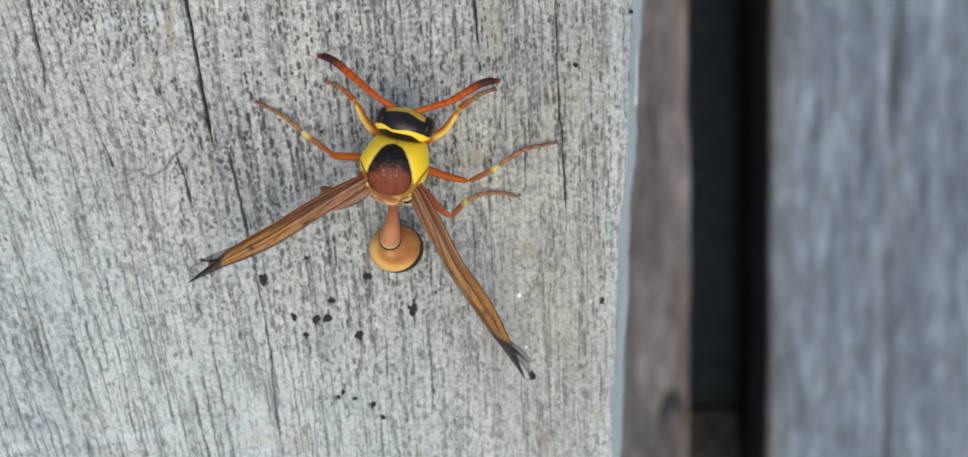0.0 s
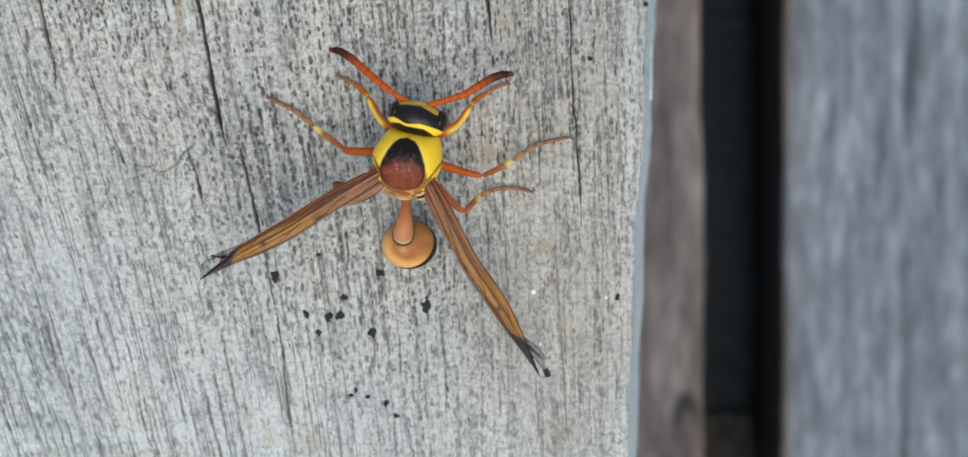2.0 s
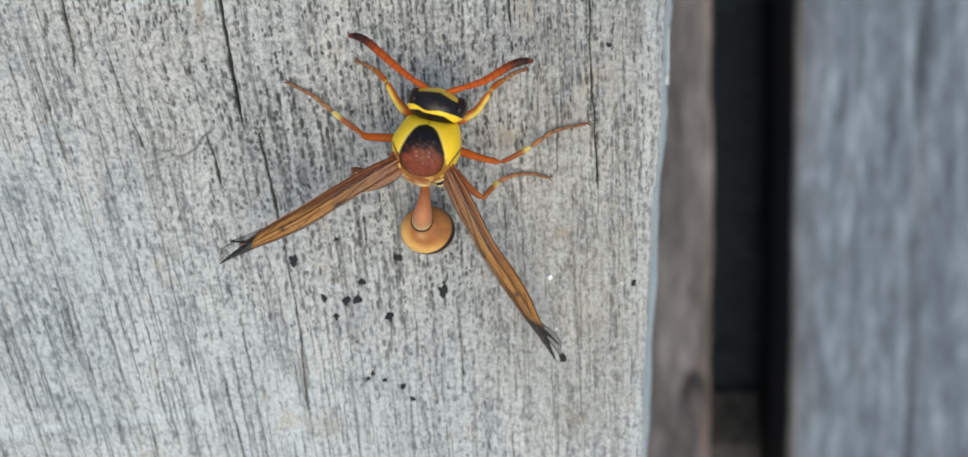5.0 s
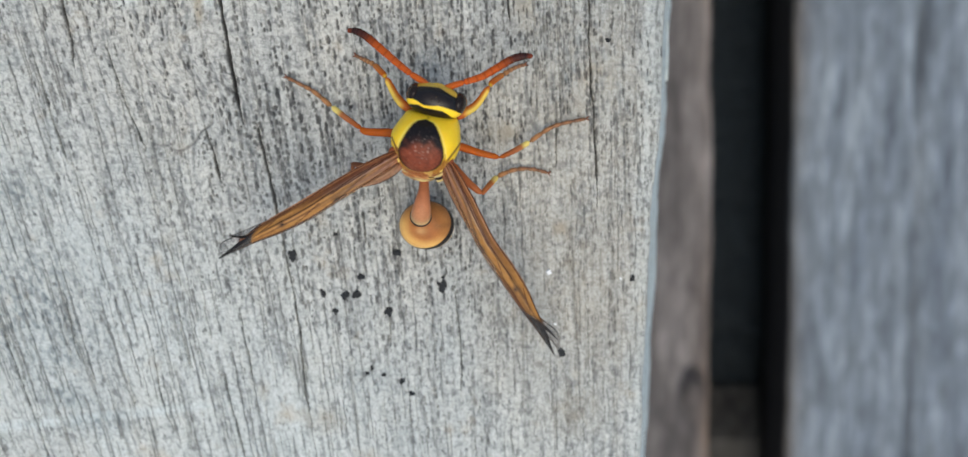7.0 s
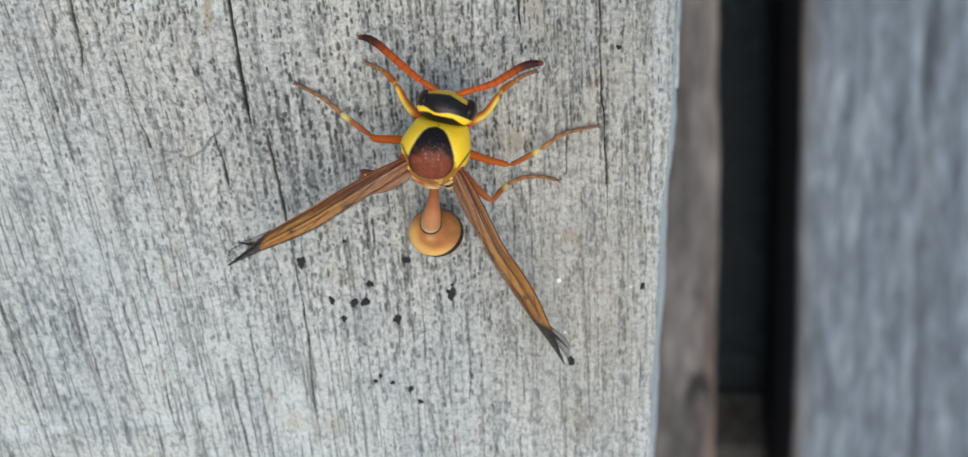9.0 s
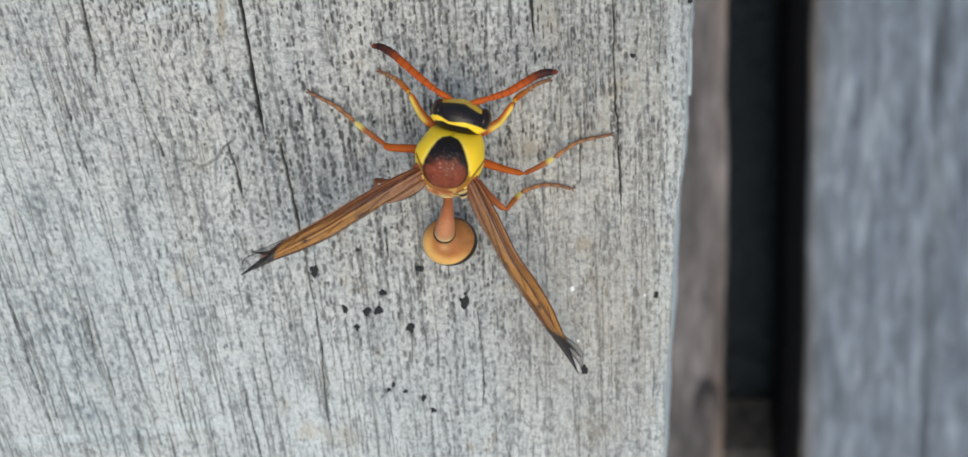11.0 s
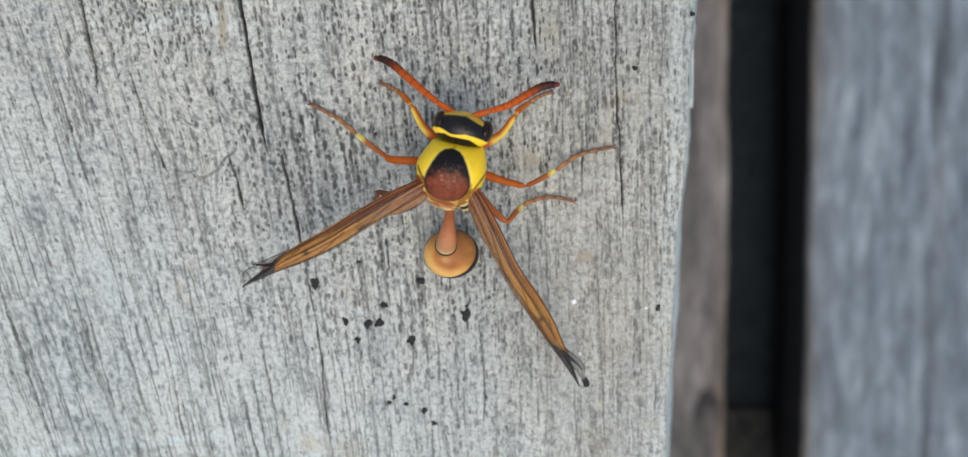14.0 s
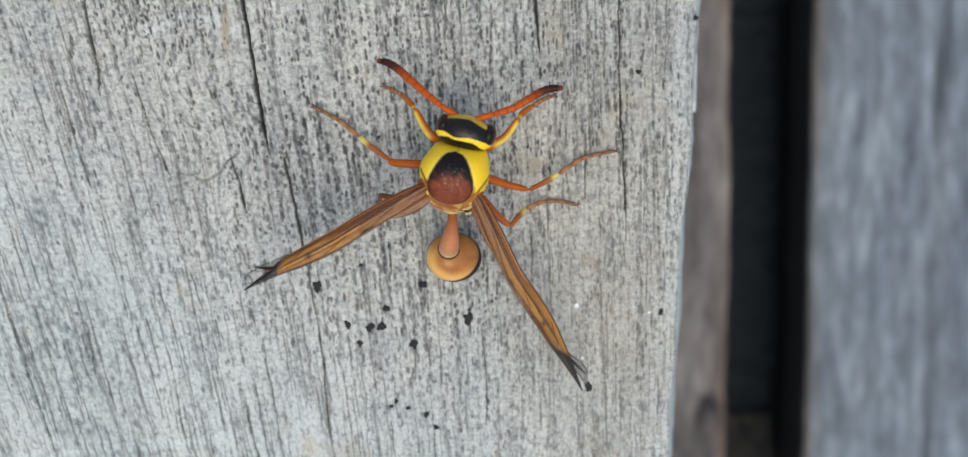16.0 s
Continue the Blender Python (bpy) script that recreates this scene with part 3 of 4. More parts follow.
def build_joist(y):
    bm = bmesh.new()
    bmesh.ops.create_cube(bm, size=1.0)
    bmesh.ops.scale(bm, vec=(2.3, 0.045, 0.022), verts=bm.verts)
    long = [e for e in bm.edges if abs(e.verts[0].co.x - e.verts[1].co.x) > 1]
    bmesh.ops.bevel(bm, geom=long, offset=0.009, segments=1, affect="EDGES")
    me = bpy.data.meshes.new("deck_joist")
    bm.to_mesh(me)
    bm.free()
    me.materials.append(JOIST)
    ob = new("deck_joist", me)
    ob.location = (0.06, y, -0.0985 - 0.021 - 0.0115)
    ob.rotation_euler = (0, 0, radians(1.6))
    return tagged(ob, "dark brown joist with worn-down edges under the deck", "joist", "joists of the deck")


BEAM = build_beam()
GREY_LABEL = "blue-grey weathered deck board with faint dark checks"
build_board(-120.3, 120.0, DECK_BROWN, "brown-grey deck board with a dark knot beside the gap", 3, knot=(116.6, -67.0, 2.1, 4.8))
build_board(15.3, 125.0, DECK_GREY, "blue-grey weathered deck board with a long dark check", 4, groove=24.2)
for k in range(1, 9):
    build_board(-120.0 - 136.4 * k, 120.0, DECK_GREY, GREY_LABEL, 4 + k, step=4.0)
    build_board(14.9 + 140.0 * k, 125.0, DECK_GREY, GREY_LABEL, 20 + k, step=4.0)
for spot in (-0.0975, 0.45, 1.0, -0.65, -1.2):
    build_joist(spot)


def build_ground():
    bm = bmesh.new()
    bmesh.ops.create_grid(bm, x_segments=60, y_segments=60, size=1.0)
    for vert in bm.verts:
        far = max(abs(vert.co.x), abs(vert.co.y))
        s = 1.5 + 1200 * far**6
        vert.co.x, vert.co.y = vert.co.x * s, vert.co.y * s
        vert.co.z = -0.1312 + 0.0008 * noise.noise(vert.co * 9.0)
    me = bpy.data.meshes.new("ground")
    bm.to_mesh(me)
    bm.free()
    me.materials.append(SOIL)
    return tagged(new("ground", me), "dark damp blue-grey soil under the deck", "ground", kind="structure")


build_ground()

# ---------------------------------------------------------------- the wasp
BASE = np.array((-6.1, -8.0, 0.0))
YELLOW, CREAM = np.array((0.95, 0.62, 0.036)), np.array((0.72, 0.56, 0.16))
BLACK, RED = np.array((0.009, 0.007, 0.008)), np.array((0.180, 0.042, 0.020))
ORANGE, RUST = np.array((0.47, 0.098, 0.010)), np.array((0.30, 0.075, 0.022))


def over(col, fac, paint):
    return col * (1 - fac[:, None]) + paint * fac[:, None]


def build_thorax(wasp):
    """Lofted along the body: half-width, top and bottom at each station, then the yellow, black and rust pattern."""
    table = spline([
        # along, half-width, top, bottom
        (2.55, 0.25, 5.4, 4.8), (2.50, 1.60, 6.1, 4.0), (2.28, 2.38, 7.0, 3.2), (1.80, 2.70, 7.8, 2.6), (1.05, 2.98, 8.5, 2.1), (0.0, 3.15, 8.8, 2.0),
        (-1.0, 2.98, 8.7, 2.1), (-1.9, 2.60, 8.3, 2.4), (-2.7, 2.10, 7.6, 2.9), (-3.3, 1.55, 6.9, 3.5), (-3.7, 0.95, 6.2, 4.2), (-3.85, 0.25, 5.6, 4.9),
    ], 150)
    n, m = len(table), 160
    ang = np.linspace(0, 2 * np.pi, m, endpoint=False)
    cs, sn = np.cos(ang), np.sin(ang)
    bx = table[:, 1:2] * np.sign(cs) * np.abs(cs) ** 0.9
    bz = (table[:, 2:3] + table[:, 3:4]) / 2 + (table[:, 2:3] - table[:, 3:4]) / 2 * np.sign(sn) * np.abs(sn) ** 0.80
    by = table[:, 0:1] + 0 * bx
    # one shoulder slopes in more than the other
    bx = np.where(bx < 0, bx * (1 - 0.15 * smooth(by, 0.0, 2.3)), bx * (1 + 0.03 * smooth(by, 0.5, 2.2)))
    x, y, z = bx.ravel(), by.ravel(), bz.ravel()
    up = z > 4.6
    t = radians(-8.5)
    wx, wy = x * math.cos(t) - y * math.sin(t) - 6.2, x * math.sin(t) + y * math.cos(t) - 7.35
    # pigment
    col = np.tile(YELLOW, (len(x), 1))
    xs = x + 0.17
    half = np.interp(y, [-2.85, -2.65, -2.3, -1.8, -1.1, -0.3, 0.7, 1.4, 1.75, 1.95], [0, 0.90, 1.52, 1.92, 2.08, 1.92, 1.50, 1.08, 0.68, 0])
    shield = smooth(half - np.abs(xs), -0.06, 0.06) * up
    blotch = vnoise(x * 1.6 + 30, y * 1.6 + 30, 91) - 0.5
    red = smooth(-(y - 0.30) + 0.9 * blotch - 0.25 * np.abs(xs) ** 2 * (y > -1.4), -0.35, 0.75)
    plate = over(np.tile(BLACK, (len(x), 1)), red, RED)
    plate = over(plate, smooth(np.abs(xs) - half, -0.38, -0.05) * 0.85, BLACK)
    hair = smooth(vnoise(x * 7 + 80, y * 7 + 80, 93), 0.80, 0.90) * np.exp(-((xs / 0.9) ** 2) - ((y + 0.6) / 1.1) ** 2)
    plate = over(plate, 0.55 * hair, np.array((0.42, 0.30, 0.26)))
    plate = plate * (0.72 + 0.56 * vnoise(x * 5 + 20, y * 5 + 20, 94))[:, None]
    col = col * (1 - shield[:, None]) + plate * shield[:, None]
    hem = np.exp(-(((np.abs(xs) - half - 0.13) / 0.10) ** 2)) * (y > -1.2) * (y < 1.9) * up
    col = over(col, 0.8 * hem, np.array((0.93, 0.70, 0.16)))
    # dark seams running to the wing roots
    for (ax, ay), (bx2, by2) in (((-3.03, -7.59), (-4.15, -9.0)), ((-9.15, -7.05), (-8.6, -8.15))):
        k = np.clip(((wx - ax) * (bx2 - ax) + (wy - ay) * (by2 - ay)) / ((bx2 - ax) ** 2 + (by2 - ay) ** 2), 0, 1)
        gap = np.hypot(wx - ax - k * (bx2 - ax), wy - ay - k * (by2 - ay))
        col = over(col, 0.9 * smooth(-gap, -0.13, -0.05) * up, np.array((0.10, 0.03, 0.012)))
    # the low flanks and the rear slope
    flank = smooth(-z, -4.4, -3.6)
    col = over(col, flank * smooth(-y, -1.5, 0.5), RUST)
    rear = smooth(-y, 2.62, 2.95) * up
    col = over(col, rear, np.array((0.40, 0.165, 0.060)))
    col = col * (1 - 0.45 * rear * (vnoise(x * 6 + 20, y * 6 + 20, 95) > 0.62))[:, None]
    col = over(col, smooth(-y, 3.25, 3.4) * smooth(y, -3.65, -3.5), np.array((0.56, 0.40, 0.17)))
    seam = np.exp(-(((np.abs(xs) - half - 0.10) / 0.05) ** 2)) * (y < -0.8) * up
    col = over(col, 0.7 * seam, RUST)
    side = smooth(-y + 0.2 * np.sign(-x) * smooth(np.abs(x), 0.5, 2.0), 1.0, 1.3) * (1 - shield) * up
    col = over(col, side * 0.85, np.array((0.27, 0.085, 0.028)))
    col = over(col, 0.8 * side * (vnoise(x * 2.2 + 50, y * 2.2 + 50, 96) > 0.66), np.array((0.55, 0.34, 0.10)))
    mark = np.exp(-(((x - 0.05) / 0.07) ** 2)) * smooth(y, 1.90, 1.96) * smooth(-y, -2.25, -2.1) * up
    col = over(col, 0.85 * mark, RUST * 0.4)
    relief = 0.05 * shield + 0.03 * (vnoise(x * 3 + 60, y * 3 + 60, 92) - 0.5)
    pts = np.column_stack([wx, wy, z + relief]) - BASE
    ends = [list(range(m)), [(n - 1) * m + k for k in range(m)][::-1]]
    me = make_mesh("thorax", pts, grid_faces(n, m, True)[:, ::-1], CHITIN, [("pigment", "FLOAT_COLOR", np.column_stack([col, np.ones(len(x))]))], ends)
    part("thorax", me, wasp, "yellow thorax with a black and rust-red shield")

    def crescent(q):
        col = np.tile(np.array((0.42, 0.16, 0.055)), (len(q), 1))
        col = over(col, smooth(-q[:, 1], 0.55, 0.75), np.array((0.58, 0.42, 0.18)))
        mottle = vnoise(q[:, 0] * 9 + 30, q[:, 1] * 7 + 30, 97)
        col = over(col, 0.8 * smooth(mottle, 0.62, 0.75), np.array((0.22, 0.07, 0.025)))
        col = over(col, 0.6 * smooth(-mottle, -0.40, -0.25), np.array((0.56, 0.36, 0.15)))
        col = over(col, smooth(q[:, 0], 0.45, 0.55) * smooth(np.sin(q[:, 1] * 16), 0.1, 0.5), BLACK)
        return over(col, smooth(q[:, 0], 0.35, 0.5) * smooth(-np.sin(q[:, 1] * 16), 0.0, 0.5), np.array((0.66, 0.47, 0.16)))

    part("scutellum", blob("scutellum", (-6.70, -10.35, 6.0), (1.70, 0.62, 1.1), CHITIN, crescent, BASE, (0, 0, -8.5)), wasp, "orange-brown rear plate with cream and black bands")
    for spot, turn in (((-8.95, -8.25, 6.9), 25), ((-4.12, -9.15, 6.9), -40)):
        part("tegula", blob("tegula", spot, (0.55, 0.42, 0.36), CHITIN, one_colour(0.24, 0.062, 0.022), BASE, (0, 0, turn), 18, 24), wasp, "glossy red-brown wing cap")
    for spot in ((-8.55, -8.95, 7.0), (-4.88, -9.85, 6.9)):
        part("side_lobe", blob("side_lobe", spot, (0.27, 0.36, 0.34), CHITIN, one_colour(0.76, 0.54, 0.16), BASE, (0, 0, 15), 18, 24), wasp, "small yellow lobe")
    # raised ridges round the rear plate, and the hinges of the wings
    pale = np.array((0.66, 0.49, 0.21))
    cream, dark, red2 = blend((0, pale), (0.5, pale * 0.85), (1, pale)), blend((0, BLACK), (1, BLACK * 2)), blend((0, RUST * 0.5), (1, RUST * 0.8))
    for path, radius, paint, label in (
        ([(-8.5, -9.3, 6.75), (-8.2, -9.85, 6.65), (-7.55, -10.45, 6.5), (-6.6, -10.95, 6.3), (-5.7, -10.85, 6.35)], 0.15, cream, "cream ridge"),
        ([(-8.15, -9.35, 6.95), (-7.7, -9.95, 6.85), (-7.0, -10.25, 6.8)], 0.10, cream, "cream ridge"),
        ([(-5.55, -10.60, 6.65), (-5.0, -10.50, 6.75), (-4.45, -10.15, 6.75)], 0.13, cream, "cream ridge"),
        ([(-5.35, -10.85, 6.5), (-4.9, -10.78, 6.6), (-4.45, -10.45, 6.6)], 0.10, dark, "black groove edge"),
        ([(-5.25, -11.02, 6.4), (-4.85, -10.98, 6.4), (-4.45, -10.72, 6.45)], 0.11, cream, "cream ridge"),
        ([(-5.5, -10.35, 6.9), (-5.2, -10.25, 6.95), (-4.9, -10.15, 6.9)], 0.10, dark, "black groove edge"),
        ([(-9.35, -8.25, 6.9), (-9.15, -8.85, 7.1), (-8.85, -9.25, 7.0)], 0.24, red2, "red-brown wing hinge"),
        ([(-3.75, -9.0, 6.8), (-4.1, -9.55, 7.0), (-4.5, -9.75, 7.0)], 0.24, red2, "red-brown wing hinge"),
    ):
        kind = "wing_hinge" if "hinge" in label else "rear_ridge"
        part(kind, tube(kind, path, [radius * 0.8] + [radius] * (len(path) - 2) + [radius * 0.7], CHITIN, paint, BASE, 30, 12), wasp, label)


def build_head(wasp):
    centre, turn = np.array((-5.27, -3.88, 5.9)), (0, 0, -14)

    def face(q):
        x, y = q[:, 0], q[:, 1]
        top = q[:, 2] > -0.2
        col = np.tile(BLACK, (len(q), 1))
        grey = np.exp(-(((x + 0.05) / 0.36) ** 2) - ((y - 0.14) / 0.24) ** 2)
        col = over(col, 0.7 * grey * (0.5 + vnoise(x * 9 + 30, y * 9 + 30, 98)), np.array((0.032, 0.023, 0.020)))
        # the yellow brow, with a lobe on one side
        brow = np.interp(x, [-0.89, -0.56, -0.27, 0.03, 0.2, 0.49, 0.84], [0.42, 0.62, 0.73, 0.80, 0.70, 0.53, 0.38])
        reach = np.interp(x, [-0.9, -0.5, 0.2, 0.35, 0.54, 0.85], [0.60, 1.2, 1.2, 0.92, 0.74, 0.42])
        col = over(col, smooth(y - brow, -0.03, 0.05) * smooth(reach - y, -0.10, 0.02) * smooth(-np.abs(x), -0.88, -0.80), np.array((0.64, 0.40, 0.050)))
        # the wavy yellow band behind the eyes, thick at both ends
        high = np.interp(x, [-0.97, -0.82, -0.57, -0.31, -0.15, 0.14, 0.42, 0.68, 0.94], [-0.28, -0.10, -0.17, -0.31, -0.28, -0.15, -0.17, -0.22, -0.30])
        low = np.interp(x, [-0.89, -0.74, -0.5, -0.28, -0.02, 0.29, 0.47, 0.63, 0.84], [-0.60, -0.46, -0.37, -0.45, -0.42, -0.39, -0.50, -0.63, -0.72])
        return over(col, smooth(np.minimum(high - y, y - low), -0.03, 0.04) * top, YELLOW)

    head = part("head", blob("head", centre, (2.70, 1.56, 2.1), SHELL, face, BASE, turn, 90, 130, 0.95), wasp, "black head with yellow bands")
    rot = np.array(Euler([radians(v) for v in turn]).to_matrix())
    for s in (-1, 1):
        at = rot @ np.array((2.04 * s, 0.28, 0.05)) + centre
        part("eye", blob("eye", at, (0.68 + 0.05 * s, 0.98 + 0.07 * s, 1.62), GLOSS, one_colour(0.014, 0.008, 0.007), BASE, (0, 0, -14), 30, 36), head, "glossy black eye")
    at = rot @ np.array((0.0, 1.24, 0.35)) + centre
    part("frons", blob("frons", at, (0.80, 0.40, 0.62), SHELL, one_colour(0.64, 0.39, 0.050), BASE, turn, 24, 30), head, "yellow face between the antennae")
    for sx, sy in ((0, 0.42), (-0.34, 0.12), (0.34, 0.12)):
        at = rot @ np.array((sx, sy, 2.02 - 0.12 * abs(sy))) + centre
        part("ocellus", blob("ocellus", at, (0.15, 0.15, 0.13), GLOSS, one_colour(0.03, 0.02, 0.015), BASE, (0, 0, 0), 10, 14), head)


def build_antenna(wasp, path):
    scape_end = 2
    red = np.array((0.50, 0.088, 0.013))
    scape = blend((0, ORANGE), (1, red))
    base = part("antenna", tube("antenna", path[: scape_end + 1], [0.27, 0.29, 0.25], LIMB, scape, BASE, 24, 14), wasp, "orange-red antenna with a black tip")
    rest = [tuple(0.85 * np.array(path[scape_end]) + 0.15 * np.array(path[scape_end - 1]))] + path[scape_end + 1 :]
    paint = blend((0, red), (0.42, red * 0.78), (0.64, np.array((0.07, 0.018, 0.012))), (0.86, np.array((0.03, 0.012, 0.012))), (1, np.array((0.24, 0.045, 0.02))))
    radii = np.interp(np.linspace(0, 1, len(rest)), [0, 0.3, 0.7, 0.9, 1], [0.27, 0.35, 0.37, 0.31, 0.18])
    joints = lambda s: np.array(paint(s)) * (1 - 0.38 * max(0.0, 1 - abs((s * 11) % 1 - 0.5) / 0.16 * 1.0) if 0.04 < s < 0.95 else 1)
    part("flagellum", tube("flagellum", rest, radii, LIMB, joints, BASE, 132, 14, rings=11, swell=0.13), base)


def build_leg(wasp, femur, tibia, tarsus, paints, thick, streak=None):
    """Three lengths joined at the knee and the heel; the tarsus in five joints with two claws."""
    leg = part("leg", tube("leg", femur, np.interp(np.linspace(0, 1, len(femur)), [0, 0.4, 1], [thick, thick * 1.1, thick * 0.72]), LIMB, paints[0], BASE, 34, 14, streak=streak), wasp)
    part("tibia", tube("tibia", tibia, np.interp(np.linspace(0, 1, len(tibia)), [0, 0.25, 0.75, 1], [thick * 0.55, thick * 0.58, thick * 0.88, thick * 0.72]), LIMB, paints[1], BASE, 34, 14), leg)
    bands = lambda s: np.array(paints[2](s)) * (0.70 + 0.58 * abs(math.sin(5 * math.pi * s)))
    part("tarsus", tube("tarsus", tarsus, np.linspace(thick * 0.62, thick * 0.40, len(tarsus)), LIMB, bands, BASE, 70, 12, rings=5, swell=0.30), leg)
    end, back = np.array(tarsus[-1], float), np.array(tarsus[-2], float)
    ahead = (end - back) / np.linalg.norm(end - back)
    across = np.cross(ahead, (0, 0, 1.0))
    for s in (-1, 1):
        tip = end + 0.30 * ahead + 0.20 * s * across
        tip[2] = 0.10
        part("claw", tube("claw", [end - 0.1 * ahead, end + 0.15 * ahead + 0.15 * s * across, tip], [0.07, 0.055, 0.025], LIMB, blend((0, RUST), (1, BLACK)), BASE, 12, 8), leg)


def wing_sheet(name, path, widths, tints, clear, origin, folds=4, lift=0.16, seed=1, thin=0.12, lead=0):
    """A wing folded lengthwise: a narrow pleated strip, streaked along, thin at the rear margin."""
    count, across = 120, 33
    rows = spline(np.column_stack([path, widths]), count)
    pts, half = rows[:, :3], np.maximum(rows[:, 3], 0.02)
    along = np.gradient(pts, axis=0)
    along /= np.linalg.norm(along, axis=1)[:, None]
    side = np.cross(along, (0, 0, 1.0))
    side /= np.linalg.norm(side, axis=1)[:, None]
    w = np.linspace(-1, 1, across)
    s = np.linspace(0, 1, count)
    wave = np.cos(w * np.pi * folds)[None] * (0.35 + 0.65 * (1 - s[:, None])) * lift
    crown = (1 - w[None] ** 2) * 0.30 * np.sqrt(half)[:, None]
    ripple = 0.07 * (vnoise(s[:, None] * 14 + 5, w[None] * 3 + 9, seed) - 0.5) + 0.04 * (vnoise(s[:, None] * 38 + 5, w[None] * 5 + 9, seed + 4) - 0.5)
    mid = pts[:, None] + (half[:, None] * w[None])[..., None] * side[:, None]
    pleat = 0.018 * np.sin(w[None] * 13 + 3.0 * vnoise(s[:, None] * 3 + 1, w[None] * 2 + 70, seed + 7)) * smooth(-s, -0.8, -0.5)[:, None]
    mid[..., 2] += wave + crown + ripple + pleat
    sheets = []
    for off in (0.035, -0.035):
        q = mid.copy()
        q[..., 2] += off
        sheets.append(q.reshape(-1, 3))
    streak = vnoise(s[:, None] * 3 + 3, w[None] * 2.6 + 20, seed + 1)
    fold = 0.5 + 0.5 * np.cos(w * np.pi * folds)[None] + 0 * s[:, None]
    fine = vnoise(s[:, None] * 7 + 3, w[None] * 7 + 40, seed + 2)
    t = 0.02 + 0.22 * vnoise(s[:, None] * 26 + 3, w[None] * 4 + 2, seed + 5) + 0.75 * streak + 0.35 * fine + 0.10 * (fold - 0.5) - 0.45 * smooth(np.abs(w), 0.70, 0.98)[None]
    for at, wide, start, stop in ((0.38, 0.13, -0.1, 0.55), (0.62, 0.09, 0.1, 0.9), (-0.30, 0.08, 0.30, 0.85), (0.0, 0.06, 0.45, 1.0)):
        drift = at + 0.25 * (vnoise(s * 4 + 8, 0 * s + at * 9 + seed, seed + 3) - 0.5)
        t = t - 0.42 * np.exp(-(((w[None] - drift[:, None]) / wide) ** 2)) * (smooth(s, start, start + 0.12) * smooth(-s, -stop, -stop + 0.12))[:, None]
    t = smooth(t, -0.12, 0.95)
    amber, brown, smoke = (np.array(c) for c in tints)
    col = brown[None, None] * (1 - t[..., None]) + amber[None, None] * t[..., None]
    patch = np.zeros_like(t)
    if lead:
        # leading half red-brown as far as the fold, a strip of painted sheen beside it, amber behind, dark stigma and
        # nodes
        e, ss = lead * w[None] + 0 * t, s[:, None] + 0 * t
        mixes = (
            (0.70 * smooth(e, 0.22, 0.40) * smooth(-ss, -0.62, -0.35) * (0.55 + 0.6 * fine), (0.125, 0.036, 0.011)),
            (0.75 * smooth(e, 0.80, 0.97) * smooth(-ss, -0.80, -0.55) * smooth(ss, 0.15, 0.3), (0.34, 0.20, 0.12)),
            (0.55 * np.exp(-(((e + 0.84) / 0.07) ** 2)) * smooth(ss, 0.15, 0.3) * smooth(-ss, -0.9, -0.8), (0.06, 0.026, 0.012)),
            (0.60 * np.exp(-(((e - 0.02 - 0.25 * ss) / 0.10) ** 2)) * smooth(-ss, -0.45, -0.30) * smooth(ss, 0.05, 0.12), (0.25, 0.175, 0.14)),
            (0.85 * np.exp(-(((e - 0.20 + 0.15 * ss) / 0.07) ** 2)) * smooth(-ss, -0.80, -0.65) * smooth(ss, 0.10, 0.20), (0.030, 0.014, 0.008)),
            (1.0 * np.exp(-(((e + 0.75) / 0.28) ** 2) - ((ss - 0.39) / 0.018) ** 2), (0.025, 0.011, 0.006)),
            (0.75 * np.exp(-(((e + 0.80 - (0.39 - ss) * 5.0) / 0.13) ** 2)) * smooth(ss, 0.20, 0.24) * smooth(-ss, -0.41, -0.39), (0.045, 0.018, 0.008)),
            (0.9 * np.exp(-(((e + 0.15) / 0.30) ** 2) - ((ss - 0.60) / 0.014) ** 2), (0.035, 0.015, 0.008)),
            (0.70 * smooth(-e, 0.62, 0.85) * smooth(ss, 0.40, 0.55) * (0.3 + 0.9 * streak), (0.13, 0.088, 0.060)),
        )
        for f, tint in mixes:
            f = np.clip(f, 0, 1)[..., None]
            col = col * (1 - f) + np.array(tint) * f
        patch = smooth(-e, 0.35, 0.75) * smooth(ss, 0.36, 0.52) * smooth(streak, 0.35, 0.7)
    tip = smooth(s[:, None] + 0.06 * w[None], clear, clear + 0.07) + 0 * w[None]
    col = col * (1 - tip[..., None]) + smoke * tip[..., None]
    root = smooth(-s, -0.36, -0.04)[:, None] + 0 * w[None]
    col = col * (1 - 0.75 * root[..., None]) + np.array((0.215, 0.068, 0.030)) * 0.75 * root[..., None]
